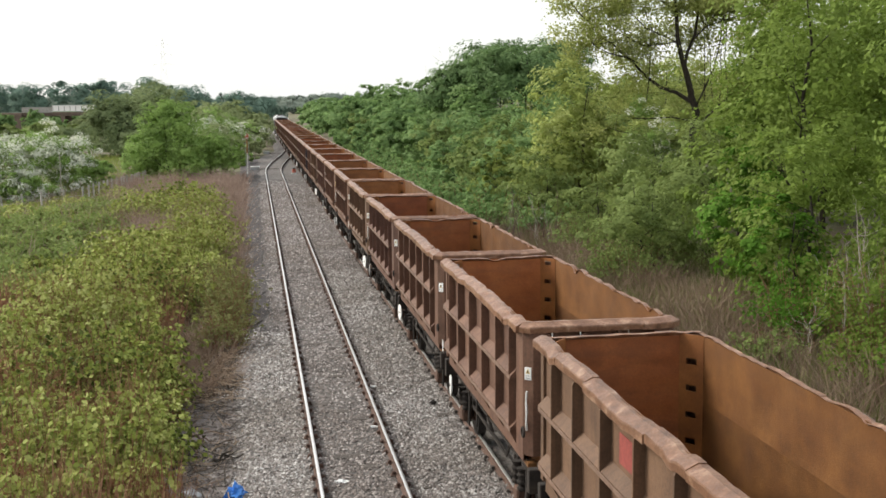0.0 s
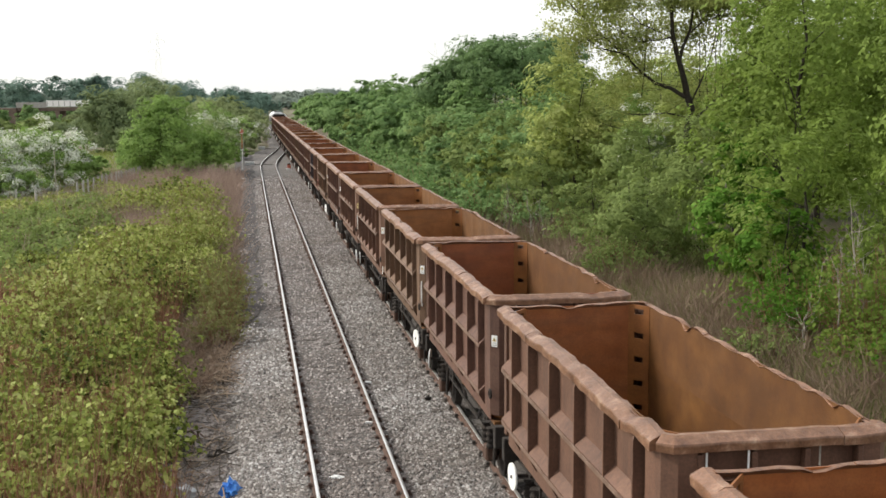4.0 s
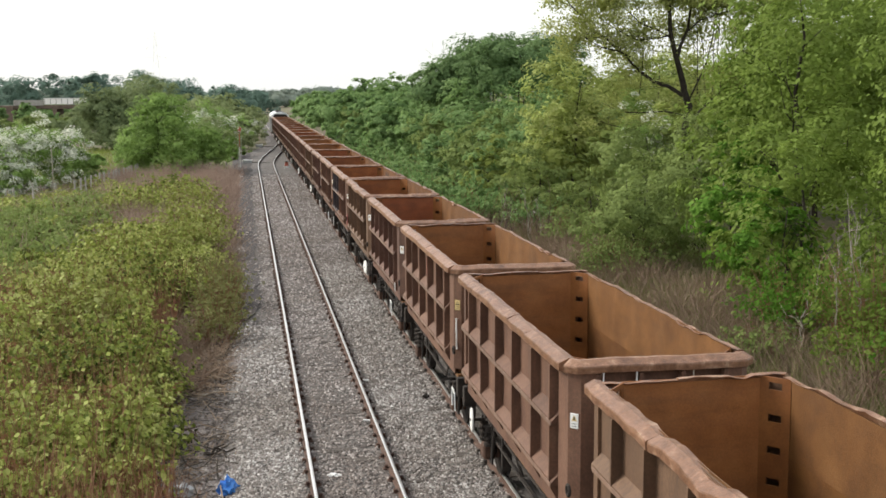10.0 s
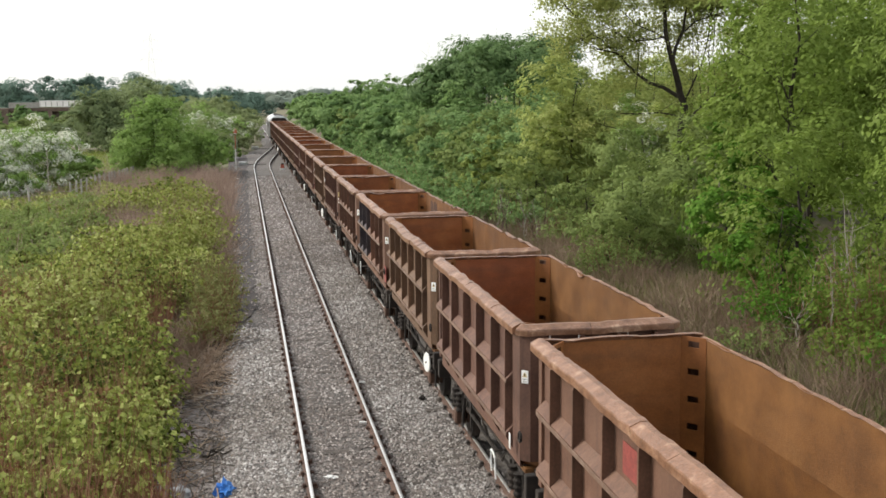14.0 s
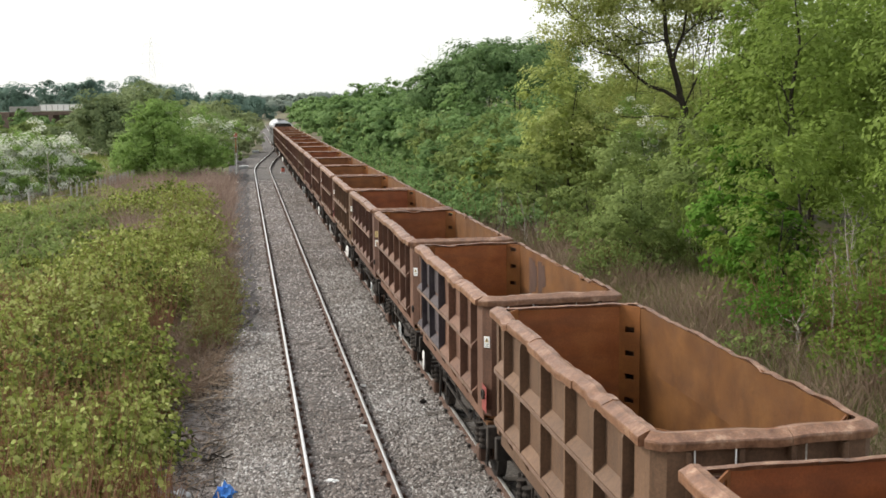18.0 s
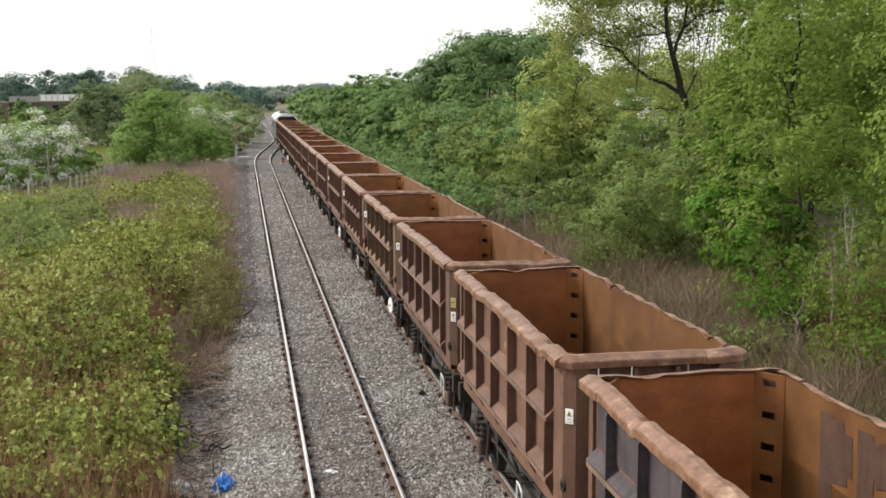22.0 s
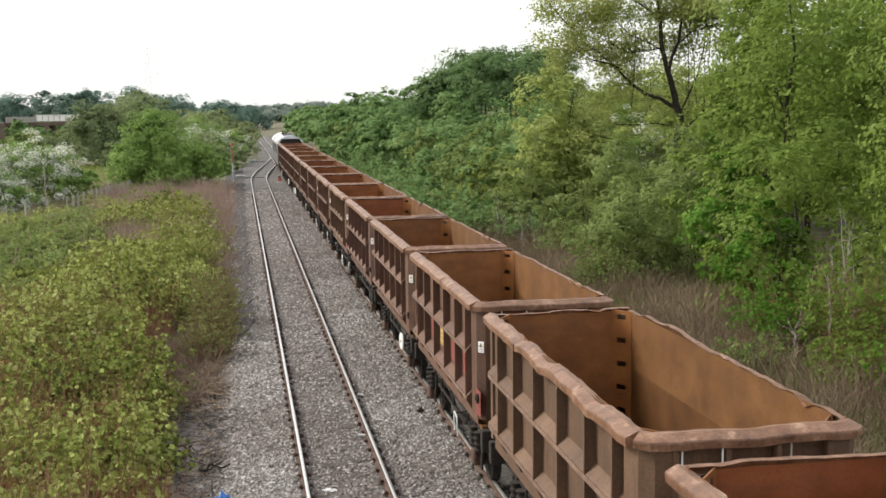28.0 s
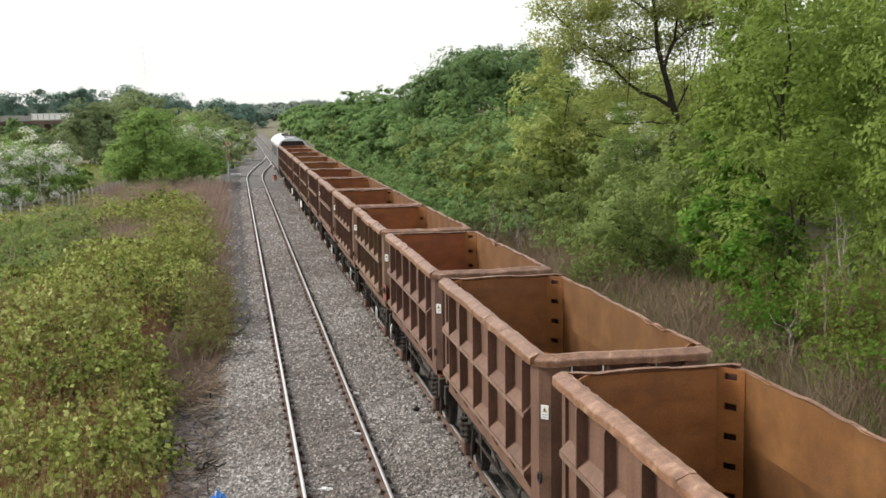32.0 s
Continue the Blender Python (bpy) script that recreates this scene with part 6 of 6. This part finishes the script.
def overbridge():
    """The road bridge across the valley, pale parapet on brown abutments."""
    b = new("road_bridge")
    b.matrix_basis = pose(-48.2, 330, -0.3, 0, 0, -4)
    part("deck", bm_box(-13, 6, -4, 4, 3.7, 4.7, 0.05), M_BRICK, b)
    part("parapet", bm_box(-13, -5, -4.2, -4.0, 4.6, 6.1, 0.03), M_CONCRETE, b, "low grey-pink parapet")
    par = part("parapet", bm_box(-5, 6, -4.25, -4.0, 4.9, 6.4, 0.03), M_PARAPET, b, "pale pink-white parapet")
    for i in range(8):
        part("pilaster", bm_box(-4.9 + i * 1.5, -4.72 + i * 1.5, -4.29, -4.25, 5.0, 6.3, 0.01), M_CONCRETE, par)
    part("coping", bm_box(-5.1, 6.1, -4.4, -3.9, 6.4, 6.58, 0.03), M_WHITE, par)
    part("abutment", bm_box(-19, -13, -5, 5, -2, 4.6, 0.1), M_BRICK, b)
    part("abutment", bm_box(6, 12, -5, 5, -2, 4.8, 0.1), M_BRICK, b)
    part("pier", bm_box(-3, -1.8, -4, 4, -2, 3.8, 0.05), M_BRICK, b)
    tagged(b, "far road bridge with a pale parapet above brown brickwork", "bridge")
    s = new("industrial_shed")
    s.matrix_basis = pose(-66, 300, 0)
    part("wall", bm_box(-9, 3, -4, 4, -1, 2.8, 0.02), M_GALV, s)
    part("roof", bm_prism([(-9.3, 2.8), (3.3, 2.8), (3.0, 3.3), (-9.0, 3.3)], -4.3, 4.3), M_WHITE, s)
    tagged(s, "low pale industrial shed in the distance", "shed")


overbridge()


def pylon():
    p = new("electricity_pylon")
    p.matrix_basis = pose(-73, 1000, 0)
    bm = bmesh.new()
    H = 60.0
    half = lambda z: 4.2 * (1 - z / H) ** 1.3 + 0.7
    zs = [0, 9, 17, 24, 30, 36, 41, 46, 51, 56, 60]
    for z0, z1 in zip(zs[:-1], zs[1:]):
        a, c = half(z0), half(z1)
        for sx in (-1, 1):
            for sy in (-1, 1):
                bm_tube(bm, (sx * a, sy * a, z0), (sx * c, sy * c, z1), 0.055, n=4)
            bm_tube(bm, (-a, sx * a, z0), (c, sx * c, z1), 0.04, n=4)
            bm_tube(bm, (a, sx * a, z0), (-c, sx * c, z1), 0.04, n=4)
    part("lattice", bm, M_PYLON, p)
    for z, w in ((38, 8.5), (46, 7.2), (54, 5.8)):
        bm = bmesh.new()
        for s in (-1, 1):
            bm_tube(bm, (0, 0, z + 1.6), (s * w, 0, z), 0.055, n=4)
            bm_tube(bm, (0, 0, z), (s * w, 0, z), 0.055, n=4)
            bm_tube(bm, (s * w, 0, z), (s * w, 0, z - 2.2), 0.12, n=5)
        part("crossarm", bm, M_PYLON, p)
    tagged(p, "faint steel lattice electricity pylon on the skyline", "pylon")


pylon()


def pole(x, y, h, mat, label, r=0.05):
    p = new("post")
    p.matrix_basis = pose(x, y, float(ground_z(x, y)))
    part("shaft", bm_tube(bmesh.new(), (0, 0, -0.2), (0, 0, h), r, r * 0.7, 8), mat, p)
    part("cap", bm_tube(bmesh.new(), (0, 0, h), (0, 0, h + 0.1), r * 1.3, n=8), mat, p)
    tagged(p, label, "post")


pole(-14.4, 90.0, 3.4, M_PALEBARK, "pale thin post beside the hawthorns")
pole(-10.2, 125, 6.0, M_CONCRETE, "grey pole among the trees", 0.09)


def litter(name, at, mat, label, sx, sy, sz, seed):
    """A crumpled scrap: a flattened shell with sharp folds."""
    rg = np.random.default_rng(seed)
    bm = bmesh.new()
    bmesh.ops.create_icosphere(bm, subdivisions=3, radius=1.0)
    for v in bm.verts:
        fold = abs(noise.noise(v.co * 2.6 + Vector((seed, 0, 0)))) + 0.6 * abs(noise.noise(v.co * 6.0 + Vector((0, seed, 0))))
        k = 0.62 + 0.95 * fold
        v.co = Vector((v.co.x * sx * k, v.co.y * sy * k, max(v.co.z, -0.4) * sz * k * 1.2))
    ob = new(name, finish(name, bm, mat))
    ob.matrix_basis = pose(*at, 0, 0, float(rg.uniform(0, 180)))
    tagged(ob, label, "litter")


litter("plastic_bag", (-0.50, 20.3, -0.17), M_BLUEPLASTIC, "crumpled bright blue plastic bag on the ballast", 0.21, 0.15, 0.15, 2)
litter("plastic_scrap", (-0.52, 20.62, -0.12), M_WHITE, "torn white plastic scrap beside the blue bag", 0.08, 0.06, 0.08, 8)
litter("paper_scrap", (1.42, 20.6, -0.14), M_WHITE, "crumpled white paper scrap between the rails", 0.13, 0.07, 0.03, 4)
litter("stone", (3.93, 25.8, -0.14), M_UNDER, "dark stone lying on the ballast", 0.08, 0.07, 0.05, 5)
litter("pale_rag", (-1.30, 20.3, -0.18), M_GALV, "pale rag at the ballast edge", 0.09, 0.17, 0.13, 6)
litter("paper_scrap", (-0.66, 101.5, -0.25), M_WHITE, "white paper scrap by the track", 0.3, 0.25, 0.12, 7)


def chip(at, turn, label):
    ob = new("wooden_key", finish("wooden_key", bm_box(-0.075, 0.075, -0.03, 0.03, 0, 0.04, 0.006), M_WHITE))
    ob.matrix_basis = pose(*at, 0, 6, turn)
    tagged(ob, label, "rail key")


chip((2.36, 24.0, -0.13), -4, "pale new rail key beside the rail")
chip((2.70, 27.5, -0.13), -2, "pale new rail key beside the rail")


def fallen_branch(at, length, turn, mat, label, r=0.03):
    rg = np.random.default_rng(int(abs(at[1]) * 10))
    bm = bmesh.new()
    pts = limb_path(rg, (0, 0, 0.03), (length, 0, 0.05), 0.05, 5)
    bm_limb(bm, pts, r, r * 0.4, 6)
    for p in pts[1:4]:
        bm_limb(bm, [p, p + np.array([0.2, rg.normal() * 0.25, 0.06])], r * 0.5, r * 0.2, 5)
    ob = new("fallen_branch", finish("fallen_branch", bm, mat))
    ob.matrix_basis = pose(*at, 0, 0, turn)
    tagged(ob, label, "branch")


fallen_branch((-1.0, 22.6, -0.24), 0.6, 12, M_BARK, "dark fallen branch on the ballast edge", 0.04)
fallen_branch((-1.3, 27.4, -0.28), 0.7, 20, M_PALEBARK, "pale fallen stick on the ballast edge")
fallen_branch((-1.5, 24.5, -0.28), 0.8, -50, M_TWIG, "brown fallen stick on the ballast edge")


def dead_sapling(x, y, h, seed, label, mat):
    rg = np.random.default_rng(seed)
    ob = new("dead_sapling")
    ob.matrix_basis = pose(x, y, float(ground_z(x, y)))
    stem = limb_path(rg, (0, 0, -0.1), (rg.normal() * 0.3, 0, h), 0.1, 6)
    bm = bmesh.new()
    bm_limb(bm, stem, 0.026, 0.007, 6)
    part("stem", bm, mat, ob)
    for p in stem[1:]:
        for _ in range(2):
            e = p + np.array([rg.normal() * 0.3, rg.normal() * 0.3, rg.uniform(0.25, 0.7)])
            bm = bmesh.new()
            bm_limb(bm, limb_path(rg, p, e, 0.04, 3), 0.008, 0.003, 4)
            part("branch", bm, mat, ob)
    tagged(ob, label, "sapling", "dead saplings")


for i, (x, y, h) in enumerate(((15.0, 26.2, 2.9), (15.3, 26.5, 2.2), (14.5, 26.0, 2.0), (13.4, 26.4, 1.5), (16.0, 28.5, 3.4), (15.6, 28.1, 2.7), (15.3, 27.6, 2.2), (16.5, 29.0, 2.9), (14.4, 28.3, 1.9), (15.1, 32.0, 2.3))):
    dead_sapling(x, y, h, 60 + i, "pale bare sapling at the wood's edge", M_PALEBARK)
dg = np.random.default_rng(91)
for i in range(12):
    dead_sapling(11.4 + dg.uniform(0, 2.4), 50.0 + dg.uniform(0, 5), dg.uniform(1.4, 2.7), 80 + i, "grey bare bush at the wood's edge", M_TWIG if i % 3 else M_PALEBARK)


# ---- small pieces of the track ----
def chair_mesh():
    bm = bm_box(-0.16, 0.16, -0.07, 0.07, -0.178, -0.145, 0.01)
    for s in (-1, 1):
        bm_box(*sorted((s * 0.06, s * 0.13)), -0.04, 0.04, -0.15, -0.085, 0.012, bm)
    return bm


chair, grimy_chair = finish("rail_chair", chair_mesh(), M_RAIL), finish("rail_chair", chair_mesh(), M_SLEEPER)
sleeper_me = finish("sleeper", bm_box(-1.28, 1.28, -0.125, 0.125, -0.30, -0.160, 0.012), M_SLEEPER)
tr = bpy.data.objects["empty_track"]
for i in range(130):
    y = 10 + i * 0.68
    part("sleeper", sleeper_me, None, tr, at=pose(TRACK_A, y, -0.012))
    for s in (-1, 1):
        part("rail_chair", chair, None, tr, at=pose(TRACK_A + s * GAUGE, y, 0))
tr = bpy.data.objects["wagon_track"]
for i in range(60):
    y = 12 + i * 0.68
    part("sleeper", sleeper_me, None, tr, at=pose(TRACK_B, y, -0.012))
    part("rail_chair", grimy_chair, None, tr, at=pose(TRACK_B - GAUGE, y, 0))


def loose_stones(n, xr, yr, low, high, mat, name, seed, ease=1.5, lift=0.0):
    rg = np.random.default_rng(seed)
    y = yr[0] + (yr[1] - yr[0]) * rg.uniform(size=n) ** ease
    x = rg.uniform(*xr, n)
    s = rg.uniform(low, high, n) * (0.7 + y / 60)
    clear = (np.abs(np.abs(x - TRACK_A) - GAUGE) > 0.09) & ((y < 34 + rg.normal(size=n) * 2) | (x > 0.38 + rg.normal(size=n) * 0.08) | (rg.uniform(size=n) < 0.10)) & (rg.uniform(size=n) < np.clip((112 - y) / 50, 0, 1))
    x, y, s = x[clear], y[clear], s[clear]
    n = len(x)
    z = np.maximum(bed_z(x, y), ground_z(x, y) if lift else -9.0) + lift + s * 0.25 + np.where((y > 33) & (x < 0.4), 0.04, 0.0)
    base = np.array([(1, 0, 0), (0, 1, 0), (-1, 0, 0), (0, -1, 0), (0, 0, 1)], float)
    v = base[None] * rg.uniform(0.6, 1.3, (n, 5, 1)) + rg.normal(size=(n, 5, 3)) * 0.18
    a = rg.uniform(0, 2 * math.pi, n)
    c, sn = np.cos(a)[:, None], np.sin(a)[:, None]
    v = np.stack([v[..., 0] * c - v[..., 1] * sn, v[..., 0] * sn + v[..., 1] * c, v[..., 2] * 0.8], -1) * s[:, None, None] + np.stack([x, y, z], 1)[:, None]
    tri = np.array([(0, 1, 4), (1, 2, 4), (2, 3, 4), (3, 0, 4)])
    f = (tri[None] + 5 * np.arange(n)[:, None, None]).reshape(-1, 3)
    return mesh_np(name, v.reshape(-1, 3), f, mat)


tagged(new("ballast_stones", loose_stones(66000, (-0.95, 4.6), (17, 104), 0.018, 0.040, M_STONES, "ballast_stones", 9, 1.9)), "loose grey crushed stones on the track bed", "ballast", kind="stuff")
tagged(new("shoulder_ballast", loose_stones(9000, (2.75, 4.5), (17, 48), 0.018, 0.042, M_FRESH, "shoulder_ballast", 12, 1.35)), "pale stones between the two tracks", "ballast", kind="stuff")
tagged(new("fresh_ballast", loose_stones(8000, (-0.8, 0.9), (17, 35), 0.018, 0.044, M_FRESH, "fresh_ballast", 10, 1.35)), "fresh pale stones heaped on the ballast shoulder", "ballast", kind="stuff")

tagged(new("strayed_ballast", loose_stones(2600, (-1.75, -0.6), (17, 29), 0.018, 0.046, M_STONES, "strayed_ballast", 14, 1.3, 0.05)), "grey stones strayed into the leaf litter", "ballast", kind="stuff")


# ---- what moves: the train rolls slowly towards the bridge ----
def motions():
    beats = [i * 1.0 for i in range(33)]
    for k, wg in wagons.items():
        y0 = PITCH * k - 0.972 - 3.67
        walk(wg, [(t, pose(TRACK_B, y0 + travel(t), 0)) for t in beats])
    y0 = PITCH * LAST - 0.972 - 3.67 + HALF + 0.30
    walk(loco, [(t, pose(TRACK_B, y0 + travel(t), 0)) for t in beats])
    turns = [i * 0.16 for i in range(200)] + [32.0]
    for wg in wagons.values():
        for ws in wg.children:
            if ws.name.startswith("wheelset"):
                at = ws.matrix_basis.translation.copy()
                walk(ws, [(t, Matrix.LocRotScale(at, Euler((math.radians(25) - travel(t) / -0.43, 0, 0)), None)) for t in turns])


motions()
